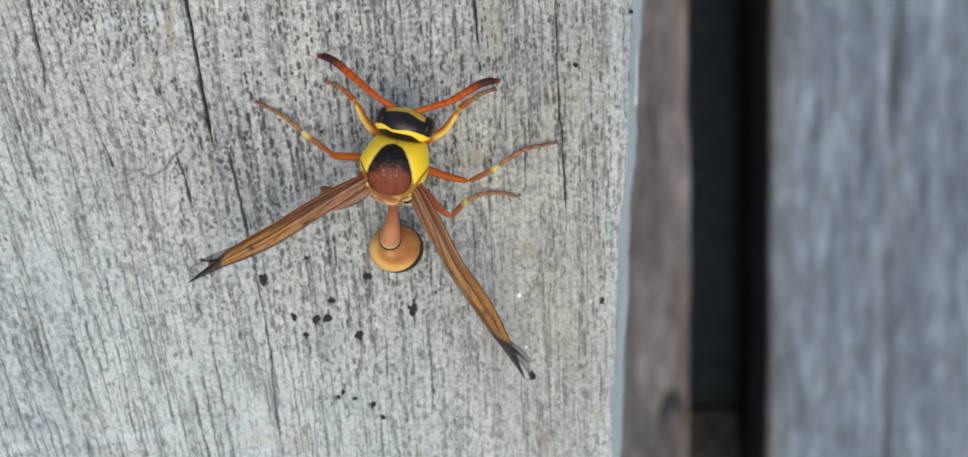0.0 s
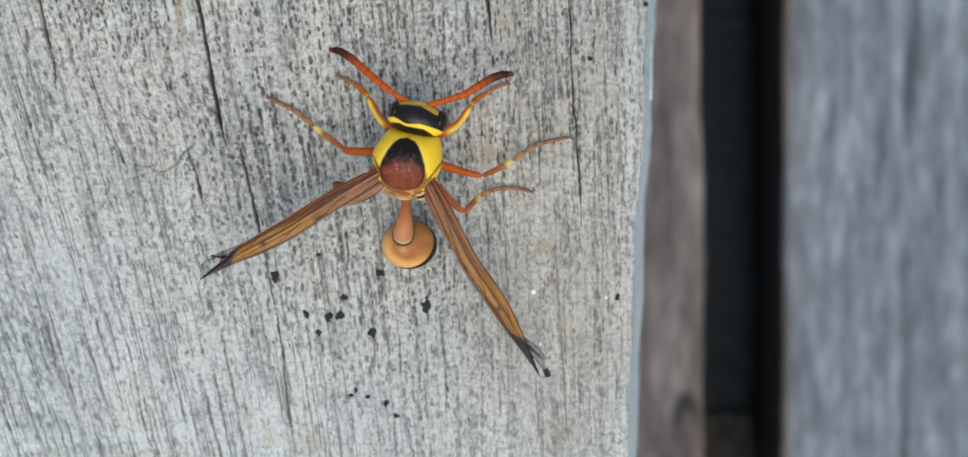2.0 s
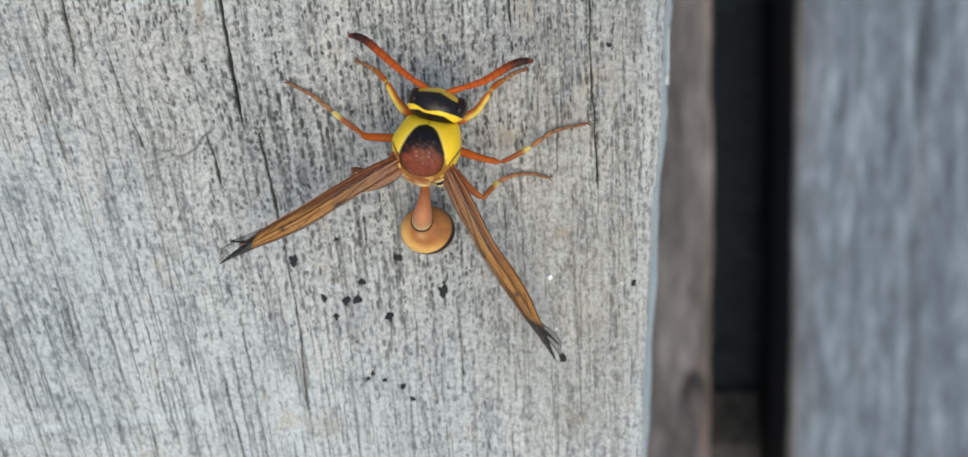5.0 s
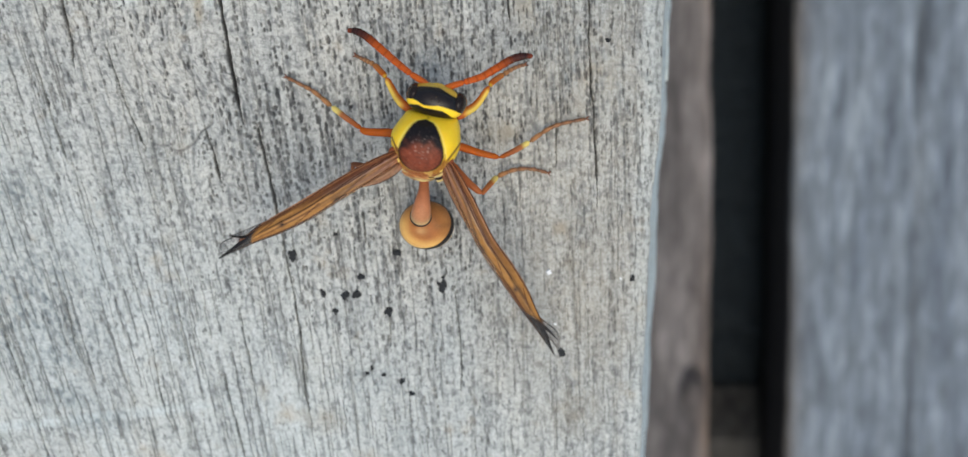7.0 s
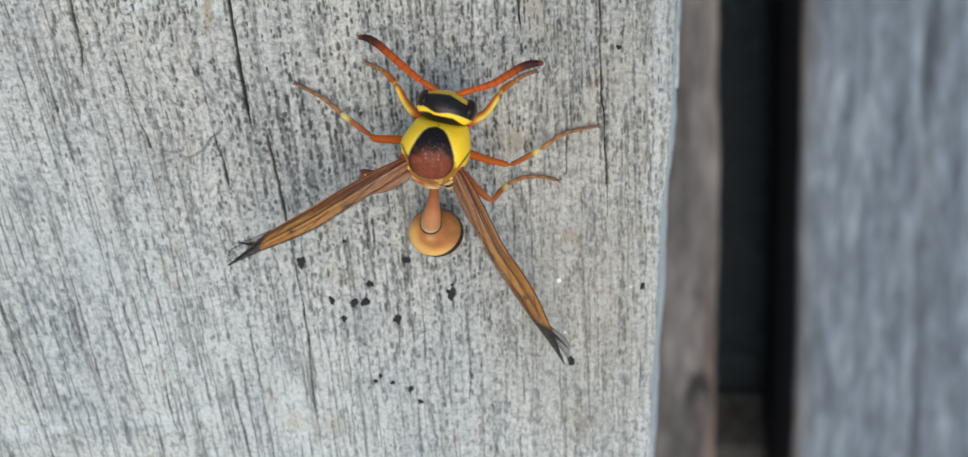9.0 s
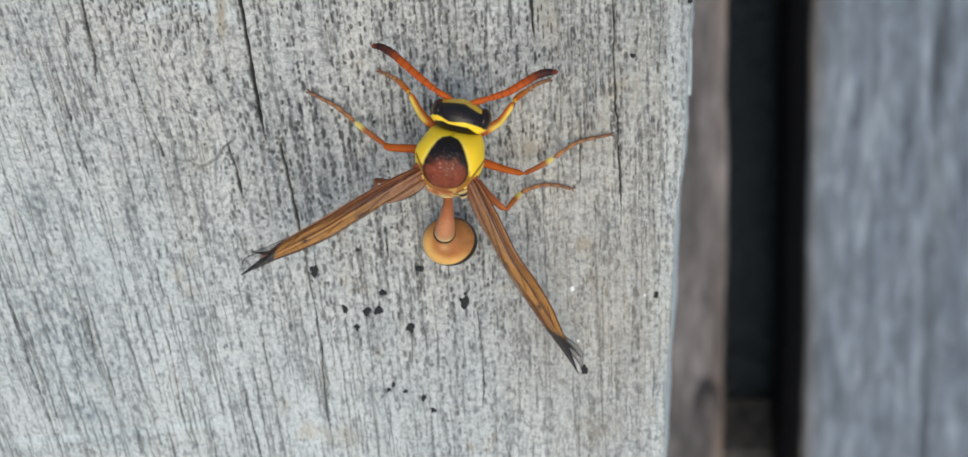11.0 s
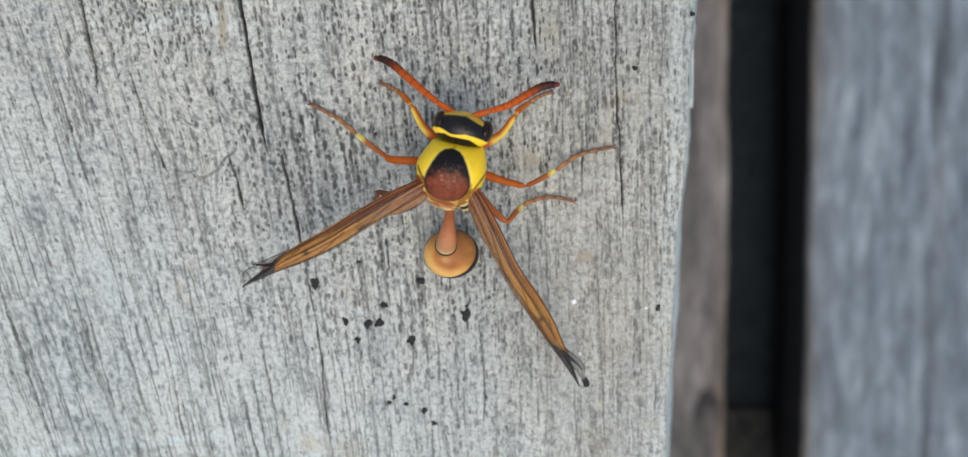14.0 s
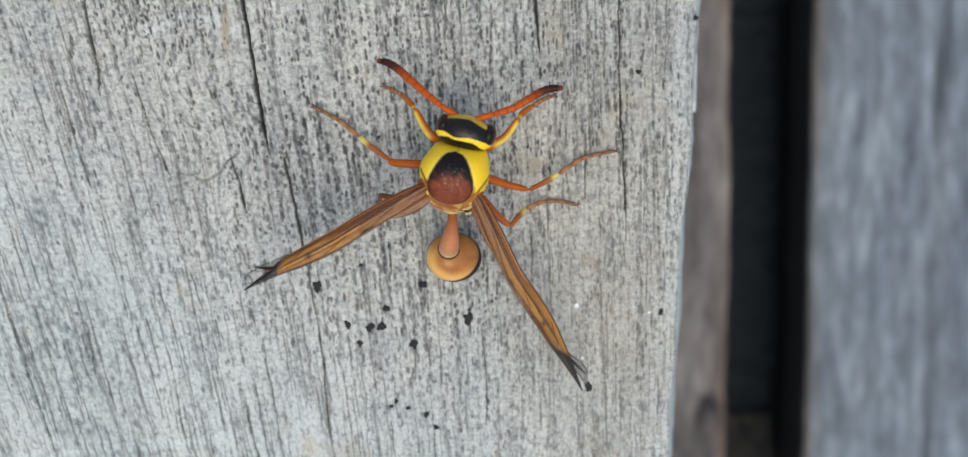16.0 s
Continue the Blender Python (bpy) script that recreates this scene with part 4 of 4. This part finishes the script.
    if lead:
        # towards the root: a rusty leading edge, a dark fold and two mauve-brown panels behind it
        for f, tint in (
            (0.75 * smooth(e, 0.66, 0.86) * smooth(-ss, -0.72, -0.45), (0.36, 0.150, 0.062)),
            (0.70 * np.exp(-(((e - 0.10 - 0.35 * ss) / 0.17) ** 2)) * smooth(-ss, -0.50, -0.30) * smooth(ss, 0.03, 0.10), (0.25, 0.140, 0.105)),
            (0.70 * np.exp(-(((e + 0.62 - 0.20 * ss) / 0.22) ** 2)) * smooth(-ss, -0.38, -0.20) * smooth(ss, 0.02, 0.08), (0.29, 0.150, 0.105)),
            (0.75 * np.exp(-(((e + 0.24 - 0.45 * ss) / 0.06) ** 2)) * smooth(-ss, -0.42, -0.28), (0.050, 0.020, 0.012)),
        ):
            f = np.clip(f, 0, 1)[..., None]
            col = col * (1 - f) + np.array(tint) * f
    ribs = smooth(vnoise(s[:, None] * 2.5 + 3, w[None] * 9 + 60, seed + 6), 0.25, 0.75)
    col = col * (1 + root[..., None] * (0.7 * ribs[..., None] - 0.35))
    alpha = 0.96 + 0.03 * root - 0.10 * t - 0.40 * patch - thin * tip - 0.22 * smooth(np.abs(w), 0.86, 0.99)[None]
    if thin >= 0.5:
        # a clear lobe is held by a dark margin
        rim2 = smooth(np.abs(w), 0.74, 0.92)[None] * smooth(s, 0.1, 0.3)[:, None]
        col = col * (1 - rim2[..., None]) + np.array((0.05, 0.040, 0.036)) * rim2[..., None]
        alpha = np.clip(alpha + 0.42 * rim2, 0, 0.95)
    if lead:
        # the trailing margin is clear, and torn in places
        alpha = alpha - 0.26 * smooth(-lead * w[None] + 0.5 * (streak - 0.5), 0.62, 0.95) * smooth(s, 0.15, 0.3)[:, None]
    colour = np.concatenate([col, alpha[..., None]], -1).reshape(-1, 4)
    co = np.concatenate(sheets) - np.asarray(origin)
    f = grid_faces(count, across)
    k = count * across
    rim = [r * across for r in range(count)] + [(count - 1) * across + c for c in range(1, across)] + [r * across + across - 1 for r in range(count - 2, -1, -1)] + list(range(across - 2, 0, -1))
    walls = np.array([[a, b, b + k, a + k] for a, b in zip(rim, rim[1:] + rim[:1])])
    return make_mesh(name, co, np.concatenate([f[:, ::-1], f + k, walls]), WING, [("pigment", "FLOAT_COLOR", np.concatenate([colour, colour]))]), mid


def build_wing(wasp, path, widths, clear, seed, veins, lead):
    me, mid = wing_sheet("fore_wing", path, widths, ((0.445, 0.205, 0.048), (0.090, 0.034, 0.012), (0.026, 0.021, 0.020)), clear, BASE, 1.5, 0.08, seed, lead=lead)
    wing = part("fore_wing", me, wasp, "folded smoky-amber fore wing with brown veins")
    for first, last, start, stop, r in veins:
        rows = range(int(start * 119), int(stop * 119), 6)
        cols = [int((1 + np.interp(k, (rows[0], rows[-1]), (first, last))) / 2 * (mid.shape[1] - 1)) for k in rows]
        rows = np.array([mid[a, b] for a, b in zip(rows, cols)]) + np.array((0, 0, 0.05))
        part("vein", tube("vein", rows, np.linspace(r, r * 0.6, len(rows)), LIMB, blend((0, np.array((0.10, 0.030, 0.012))), (1, np.array((0.055, 0.020, 0.009)))), BASE, 60, 8), wing)
    return wing


def build_wasp():
    wasp = thing("potter_wasp", "yellow, black and rust-red potter wasp resting on the beam", "wasp", BASE)
    build_thorax(wasp)
    build_head(wasp)
    build_antenna(wasp, [(-5.75, -2.6, 6.3), (-6.73, -1.94, 6.2), (-7.56, -1.45, 6.0), (-8.83, -0.43, 5.6), (-10.23, 0.75, 5.2), (-11.35, 1.68, 4.8), (-12.32, 2.22, 4.4), (-13.25, 2.35, 4.0)])
    build_antenna(wasp, [(-4.6, -2.78, 6.3), (-3.61, -2.47, 6.3), (-2.68, -2.2, 6.1), (-1.14, -1.72, 5.7), (0.23, -0.95, 5.4), (1.45, -0.25, 5.1), (2.45, 0.06, 5.0), (3.45, 0.09, 4.9)])
    pale = np.array((0.66, 0.42, 0.045))
    foot = blend((0, np.array((0.33, 0.150, 0.060))), (0.5, np.array((0.25, 0.118, 0.058))), (1, np.array((0.18, 0.085, 0.048))))
    twig = blend((0, np.array((0.24, 0.075, 0.028))), (1, np.array((0.17, 0.060, 0.026))))
    bright = np.array((0.80, 0.55, 0.10))
    front = (blend((0, RUST * 1.3), (0.35, ORANGE), (0.6, ORANGE * 1.1), (1, ORANGE)), blend((0, pale * 0.9), (0.3, ORANGE * 0.9), (1, np.array((0.42, 0.15, 0.04)))), foot)
    rest = (blend((0, RUST * 1.2), (0.4, ORANGE * 0.85), (1, ORANGE * 0.8)), blend((0, ORANGE * 0.8), (0.35, np.array((0.33, 0.10, 0.035))), (0.66, np.array((0.37, 0.125, 0.045))), (0.78, CREAM), (0.95, CREAM * 1.1), (1, pale)), foot)
    hind = (blend((0, RUST * 1.2), (1, np.array((0.46, 0.13, 0.04)))), blend((0, np.array((0.44, 0.13, 0.04))), (0.62, np.array((0.36, 0.11, 0.03))), (0.80, CREAM * 0.9), (1, CREAM)), foot)
    build_leg(wasp, [(-7.3, -4.9, 4.0), (-8.3, -4.3, 4.0), (-9.1, -3.4, 3.2), (-10.0, -1.8, 2.6)], [(-10.0, -1.85, 2.6), (-10.3, -1.5, 2.3), (-11.2, -0.7, 1.2)], [(-11.2, -0.7, 1.2), (-12.1, -0.3, 0.5), (-13.0, 0.1, 0.22)], front, 0.38, (bright, -1))
    build_leg(wasp, [(-3.6, -5.5, 4.0), (-2.7, -5.0, 4.0), (-1.6, -4.3, 3.2), (-0.4, -2.6, 3.0)], [(-0.4, -2.65, 3.0), (-0.1, -2.25, 2.7), (0.9, -1.6, 1.4)], [(0.9, -1.6, 1.4), (2.0, -1.0, 0.6), (3.0, -0.7, 0.22)], front, 0.38, (bright, 1))
    build_leg(wasp, [(-8.3, -7.0, 4.0), (-9.5, -6.9, 3.8), (-11.7, -6.8, 3.6), (-12.3, -6.5, 3.4)], [(-12.2, -6.55, 3.4), (-13.6, -5.7, 2.5), (-15.2, -4.6, 1.4)], [(-15.2, -4.6, 1.4), (-16.9, -3.3, 0.6), (-18.2, -2.6, 0.35), (-19.6, -1.9, 0.2)], rest, 0.37)
    build_leg(wasp, [(-3.9, -8.0, 4.0), (-3.0, -8.2, 3.8), (-1.4, -8.7, 3.9), (0.6, -9.2, 3.6)], [(0.5, -9.2, 3.6), (2.0, -8.6, 2.5), (3.4, -7.9, 1.4)], [(3.4, -7.9, 1.4), (5.3, -6.7, 0.6), (6.8, -6.2, 0.35), (8.9, -5.8, 0.2)], rest, 0.36)
    build_leg(wasp, [(-4.5, -9.2, 4.2), (-3.6, -10.2, 4.0), (-2.4, -11.4, 4.3), (-1.1, -12.5, 4.3)], [(-1.15, -12.5, 4.3), (-0.5, -11.9, 3.1), (0.35, -11.15, 1.7)], [(0.35, -11.15, 1.7), (2.0, -10.65, 0.7), (3.6, -10.6, 0.38), (5.3, -11.0, 0.2)], hind, 0.37)
    build_leg(wasp, [(-8.6, -9.4, 4.0), (-10.0, -9.85, 4.2), (-11.6, -9.95, 4.2), (-13.25, -9.70, 3.9)], [(-13.05, -9.85, 3.9), (-13.2, -11.0, 2.5), (-13.8, -11.8, 1.2)], [(-13.8, -11.6, 1.2), (-14.8, -12.4, 0.6), (-16.0, -13.1, 0.35), (-17.2, -13.7, 0.2)], (twig, twig, foot), 0.32)

    # wings, folded lengthwise and held out to the sides
    build_wing(wasp, [(-8.5, -8.5, 7.2), (-9.9, -9.3, 7.4), (-11.7, -10.35, 7.4), (-14.1, -11.8, 7.3), (-16.9, -13.55, 7.0), (-19.7, -15.02, 6.7), (-21.7, -16.05, 6.4), (-22.8, -16.75, 6.3), (-25.13, -18.2, 6.1)], [0.45, 0.72, 0.86, 0.92, 0.97, 0.84, 0.60, 0.40, 0.06], 0.74, 101,
               ((0.9, 0.85, 0.0, 0.90, 0.07), (0.5, 0.1, 0.02, 0.60, 0.05), (-0.85, -0.7, 0.1, 0.97, 0.045), (0.2, -0.75, 0.42, 0.62, 0.035), (0.6, -0.1, 0.62, 0.80, 0.035), (0.34, 0.05, 0.0, 0.42, 0.055)), 1)
    build_wing(wasp, [(-4.35, -9.3, 7.1), (-3.85, -10.2, 7.1), (-2.56, -12.9, 7.0), (-0.80, -16.6, 6.4), (0.85, -19.15, 5.8), (2.37, -21.6, 5.2), (3.35, -23.4, 4.7), (4.45, -25.4, 4.2), (5.85, -28.15, 3.5)], [0.42, 0.60, 0.80, 0.86, 0.94, 0.86, 0.66, 0.42, 0.06], 0.75, 111,
               ((-0.9, -0.85, 0.0, 0.90, 0.07), (-0.5, -0.1, 0.02, 0.60, 0.05), (0.85, 0.7, 0.1, 0.97, 0.045), (-0.2, 0.75, 0.42, 0.62, 0.035), (-0.6, 0.1, 0.62, 0.80, 0.035), (-0.34, -0.05, 0.0, 0.42, 0.055)), -1)
    hindtint = ((0.34, 0.175, 0.095), (0.20, 0.085, 0.042), (0.22, 0.20, 0.20))
    for path, widths, seed in (
        ([(-8.35, -9.2, 6.7), (-9.2, -9.95, 6.7), (-10.5, -10.8, 6.6), (-12.1, -11.55, 6.5)], [0.46, 0.60, 0.46, 0.10], 121),
        ([(-4.7, -10.0, 6.7), (-4.05, -11.5, 6.6), (-3.2, -13.4, 6.3), (-2.3, -15.4, 5.9)], [0.28, 0.30, 0.26, 0.06], 122),
        ([(-22.6, -16.25, 6.2), (-23.6, -16.65, 6.15), (-24.5, -17.1, 6.1), (-25.05, -17.6, 6.1)], [0.25, 0.50, 0.52, 0.12], 126),
        ([(-20.5, -15.0, 6.1), (-22.0, -15.6, 6.1), (-22.9, -15.95, 6.1), (-24.1, -16.1, 6.1)], [0.34, 0.34, 0.30, 0.06], 123),
        ([(0.3, -17.6, 5.4), (1.3, -19.4, 5.1), (2.0, -20.6, 4.9), (2.9, -21.9, 4.7)], [0.3, 0.3, 0.22, 0.05], 124),
        ([(3.8, -24.2, 4.1), (4.85, -25.2, 3.9), (5.75, -26.2, 3.7), (6.25, -27.6, 3.5)], [0.30, 0.45, 0.50, 0.10], 125),
    ):
        lobe = ((0.15, 0.10, 0.075), (0.085, 0.058, 0.048), (0.15, 0.135, 0.13))
        me, _ = wing_sheet("hind_wing", path, widths, lobe if seed > 122 else hindtint, 0.15 if seed > 122 else 0.9, BASE, 2, 0.08, seed, 0.72 if seed == 126 else 0.5)
        part("hind_wing" if seed < 123 else "wing_lobe", me, wasp, "thin smoky membrane")

    for path in ([(-21.4, -15.75, 6.45), (-22.3, -16.1, 6.4), (-23.1, -16.15, 6.35), (-24.0, -16.05, 6.3)], [(3.5, -24.0, 4.35), (4.35, -24.75, 4.2), (5.25, -25.6, 4.0), (6.1, -26.5, 3.8)]):
        me, _ = wing_sheet("wing_tip", path, [0.22, 0.17, 0.12, 0.04], ((0.10, 0.05, 0.02), (0.04, 0.018, 0.008), (0.022, 0.018, 0.017)), 0.2, BASE, 1, 0.03, 131, 0.1)
        part("wing_tip", me, wasp, "dark frayed wing tip")

    # the waist, flared into a trumpet, and the hanging abdomen
    # the black end stands for the shaded gap under the flared lip
    skin = blend((0, np.array((0.36, 0.11, 0.045))), (0.5, np.array((0.48, 0.175, 0.080))), (0.72, np.array((0.46, 0.20, 0.095))), (0.80, np.array((0.44, 0.26, 0.12))), (0.84, np.array((0.62, 0.40, 0.18))), (0.87, np.array((0.62, 0.40, 0.18))), (0.885, BLACK), (1, BLACK))
    waist = tube("petiole", [(-6.45, -10.7, 5.2), (-6.38, -11.5, 5.8), (-6.41, -12.2, 6.25), (-6.51, -13.0, 6.5), (-6.60, -13.75, 6.35), (-6.68, -14.2, 5.85), (-6.73, -14.5, 5.2)], [0.42, 0.45, 0.55, 0.73, 0.87, 0.92, 0.92], CHITIN, skin, BASE, 100, 36)
    petiole = part("petiole", waist, wasp, "pinkish-brown waist flared at its end")
    # a black ring added to draw that shade
    axis, centre = np.array((-0.05, -0.42, -0.905)), np.array((-6.72, -14.40, 5.46))
    u = np.cross(axis, (1.0, 0, 0))
    u /= np.linalg.norm(u)
    v = np.cross(axis, u)
    a, b = np.meshgrid(np.linspace(0, 2 * np.pi, 48, endpoint=False), np.linspace(0, 2 * np.pi, 12, endpoint=False), indexing="ij")
    arm = np.cos(a)[..., None] * u + np.sin(a)[..., None] * v
    ring = centre + arm * (0.90 + 0.11 * np.cos(b))[..., None] + axis * (0.11 * np.sin(b))[..., None]
    ring = np.concatenate([ring, ring[:1]]).reshape(-1, 3) - BASE
    me = make_mesh("petiole_lip_shade", ring, grid_faces(49, 12, True), CHITIN, [("pigment", "FLOAT_COLOR", rgba(BLACK * 1.5, len(ring)))])
    part("petiole_lip_shade", me, petiole, "dark ring for the shaded gap under the lip")
    n, m = 110, 96
    prof = spline([(0.05, 4.75), (0.6, 4.75), (1.2, 4.62), (1.8, 4.30), (2.25, 3.85), (2.52, 3.35), (2.60, 2.95), (2.58, 2.75), (2.45, 2.2), (2.05, 1.5), (1.4, 0.9), (0.6, 0.55), (0.05, 0.5)], n)
    ang = np.linspace(0, 2 * np.pi, m, endpoint=False)
    rr, zz = prof[:, :1] + 0 * ang, prof[:, 1:] + 0 * ang
    cx, cy = rr * np.cos(ang), rr * np.sin(ang) * 0.90
    lean = (zz - 3.0) * 0.12
    x, y, z = (cx - 6.30).ravel(), (cy - 15.62 + lean).ravel(), zz.ravel()
    r = rr.ravel()
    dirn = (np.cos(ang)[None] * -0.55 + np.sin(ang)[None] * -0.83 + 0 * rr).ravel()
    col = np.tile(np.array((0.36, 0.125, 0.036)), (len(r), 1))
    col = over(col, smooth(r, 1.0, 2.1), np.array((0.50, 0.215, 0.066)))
    # the highlight on the rear-left rim, painted into the pigment
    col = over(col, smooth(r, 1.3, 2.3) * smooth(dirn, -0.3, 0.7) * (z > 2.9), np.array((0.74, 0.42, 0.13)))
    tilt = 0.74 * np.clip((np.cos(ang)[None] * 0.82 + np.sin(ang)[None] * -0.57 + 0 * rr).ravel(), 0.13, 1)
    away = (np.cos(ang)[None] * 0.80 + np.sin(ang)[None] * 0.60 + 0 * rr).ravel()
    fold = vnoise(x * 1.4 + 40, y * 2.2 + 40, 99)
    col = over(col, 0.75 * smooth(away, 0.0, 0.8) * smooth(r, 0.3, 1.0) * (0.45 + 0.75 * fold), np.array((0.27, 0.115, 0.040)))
    # a small painted highlight just behind the waist
    col = over(col, 0.5 * np.exp(-(((x + 6.75) / 0.45) ** 2) - ((y + 15.85) / 0.35) ** 2), np.array((0.72, 0.44, 0.18)))
    col = over(col, smooth(-(z - tilt), -3.24, -3.18), BLACK)
    col = over(col, smooth(-(z - tilt), -2.52, -2.46), np.array((0.62, 0.42, 0.16)))
    col = over(col, smooth(-z, -2.45, -2.3), np.array((0.13, 0.05, 0.025)))
    pts = np.column_stack([x, y, z]) - BASE
    ends = [list(range(m)), [(n - 1) * m + k for k in range(m)][::-1]]
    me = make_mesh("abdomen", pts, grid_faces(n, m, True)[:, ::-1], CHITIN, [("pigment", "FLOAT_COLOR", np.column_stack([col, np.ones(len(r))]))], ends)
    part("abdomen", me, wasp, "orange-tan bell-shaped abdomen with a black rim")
    return wasp


build_wasp()


# ---------------------------------------------------------------- dirt on the beam
def build_fleck(x, y, size, seed, tall=1.0):
    """A crumb of black dirt, flat and ragged."""
    rng = np.random.default_rng(seed)
    n, m = 8, 20
    th = np.linspace(0.15, np.pi - 0.15, n)[:, None]
    ph = np.linspace(0, 2 * np.pi, m, endpoint=False)[None]
    ragged = 0.50 + 1.0 * vnoise(np.cos(ph) * 2.4 + seed * 7, np.sin(ph) * 2.4 + 20 + 0 * ph, 141) + 0 * th
    q = np.stack([np.sin(th) * np.cos(ph) * ragged, np.sin(th) * np.sin(ph) * ragged * tall, np.cos(th) * 0.22 + 0 * ph], -1).reshape(-1, 3) * size
    ends = [list(range(m)), [(n - 1) * m + k for k in range(m)][::-1]]
    ob = new("dirt_fleck", make_mesh("dirt_fleck", q, grid_faces(n, m, True)[:, ::-1], DIRT, (), ends))
    ob.location = (x * MM, y * MM, 0.02 * MM)
    ob.rotation_euler = (0, 0, rng.uniform(-0.4, 0.4))
    return tagged(ob, "ragged black crumb of dirt on the grey beam", "dirt", "dirt crumbs on the beam")


for k, (x, y, size, tall) in enumerate((
    (-19.5, -19.1, 0.42, 1.5), (-12.9, -21.2, 0.46, 0.8), (-14.5, -23.15, 0.40, 1.3), (-13.35, -23.05, 0.42, 1.2), (-16.6, -22.95, 0.26, 2.0),
    (-15.45, -24.65, 0.30, 1.2), (-10.25, -24.75, 0.48, 1.1), (-5.0, -22.2, 0.40, 1.7), (-9.4, -18.9, 0.40, 0.9), (-15.3, -17.0, 0.28, 0.6),
    (6.85, -28.9, 0.36, 1.6), (-9.0, -31.85, 0.32, 1.0), (-8.05, -33.1, 0.32, 0.9), (-12.0, -30.5, 0.22, 1.2), (-10.8, -31.15, 0.25, 0.8),
    (13.65, -21.35, 0.26, 1.2), (10.8, 1.55, 0.26, 1.0), (-12.4, -31.0, 0.24, 1.0), (-4.9, -21.3, 0.20, 1.0), (16.0, 6.6, 0.24, 1.0),
)):
    build_fleck(x, y, 0.92 * size, k, tall)

grain_bit = new("salt_grain", make_mesh("salt_grain", np.array([(a, b, c) for a in (-1, 1) for b in (-1, 1) for c in (-1, 1)]) * np.array((0.20, 0.21, 0.15)), [(0, 1, 3, 2), (4, 6, 7, 5), (0, 4, 5, 1), (2, 3, 7, 6), (0, 2, 6, 4), (1, 5, 7, 3)], CRYSTAL, shade=False))
grain_bit.location, grain_bit.rotation_euler = (5.45 * MM, -20.75 * MM, 0.1 * MM), (0.2, 0.3, 0.5)
tagged(grain_bit, "tiny bright white crystal grain on the grey beam", "grain", "crystal grains on the beam")
for x, y, size in ((12.5, -21.4, 0.45), (6.15, -26.0, 0.55)):
    copy_thing(grain_bit, pose(x * MM, y * MM, 0.04 * MM, 10, 15, 70)).scale = (size, size, size)


def build_splinter():
    """A lifted flake along the beam's worn edge; its pale colour holds the light there."""
    n, m = 24, 9
    s, w = np.linspace(0, 1, n)[:, None], np.linspace(-1, 1, m)[None]
    wide = 0.42 * np.sin(np.pi * np.clip(s, 0.03, 0.97)) * (0.75 + 0.5 * vnoise(s * 6, 0 * s + 2, 151))
    x = 18.30 + 0.10 * s + wide * w * 0.55
    y = 3.5 - 6.0 * s + 0 * w
    z = -12.0 - 2.0 * wide * w + 0.25 * (1 - w**2)
    front = np.stack([x + 0.35, y, z], -1).reshape(-1, 3)
    back = np.stack([x - 0.25, y, z - 0.1], -1).reshape(-1, 3)
    f = grid_faces(n, m)
    k = n * m
    rim = [r * m for r in range(n)] + [(n - 1) * m + c for c in range(1, m)] + [r * m + m - 1 for r in range(n - 2, -1, -1)] + list(range(m - 2, 0, -1))
    walls = np.array([[a, b, b + k, a + k] for a, b in zip(rim, rim[1:] + rim[:1])])
    return make_mesh("splinter", np.concatenate([front, back]), np.concatenate([f[:, ::-1], f + k, walls]), CHIP)


part("splinter", build_splinter(), BEAM, "pale splinter")


def motions():
    """Nothing stirs but the camera: the wasp sits still."""


motions()
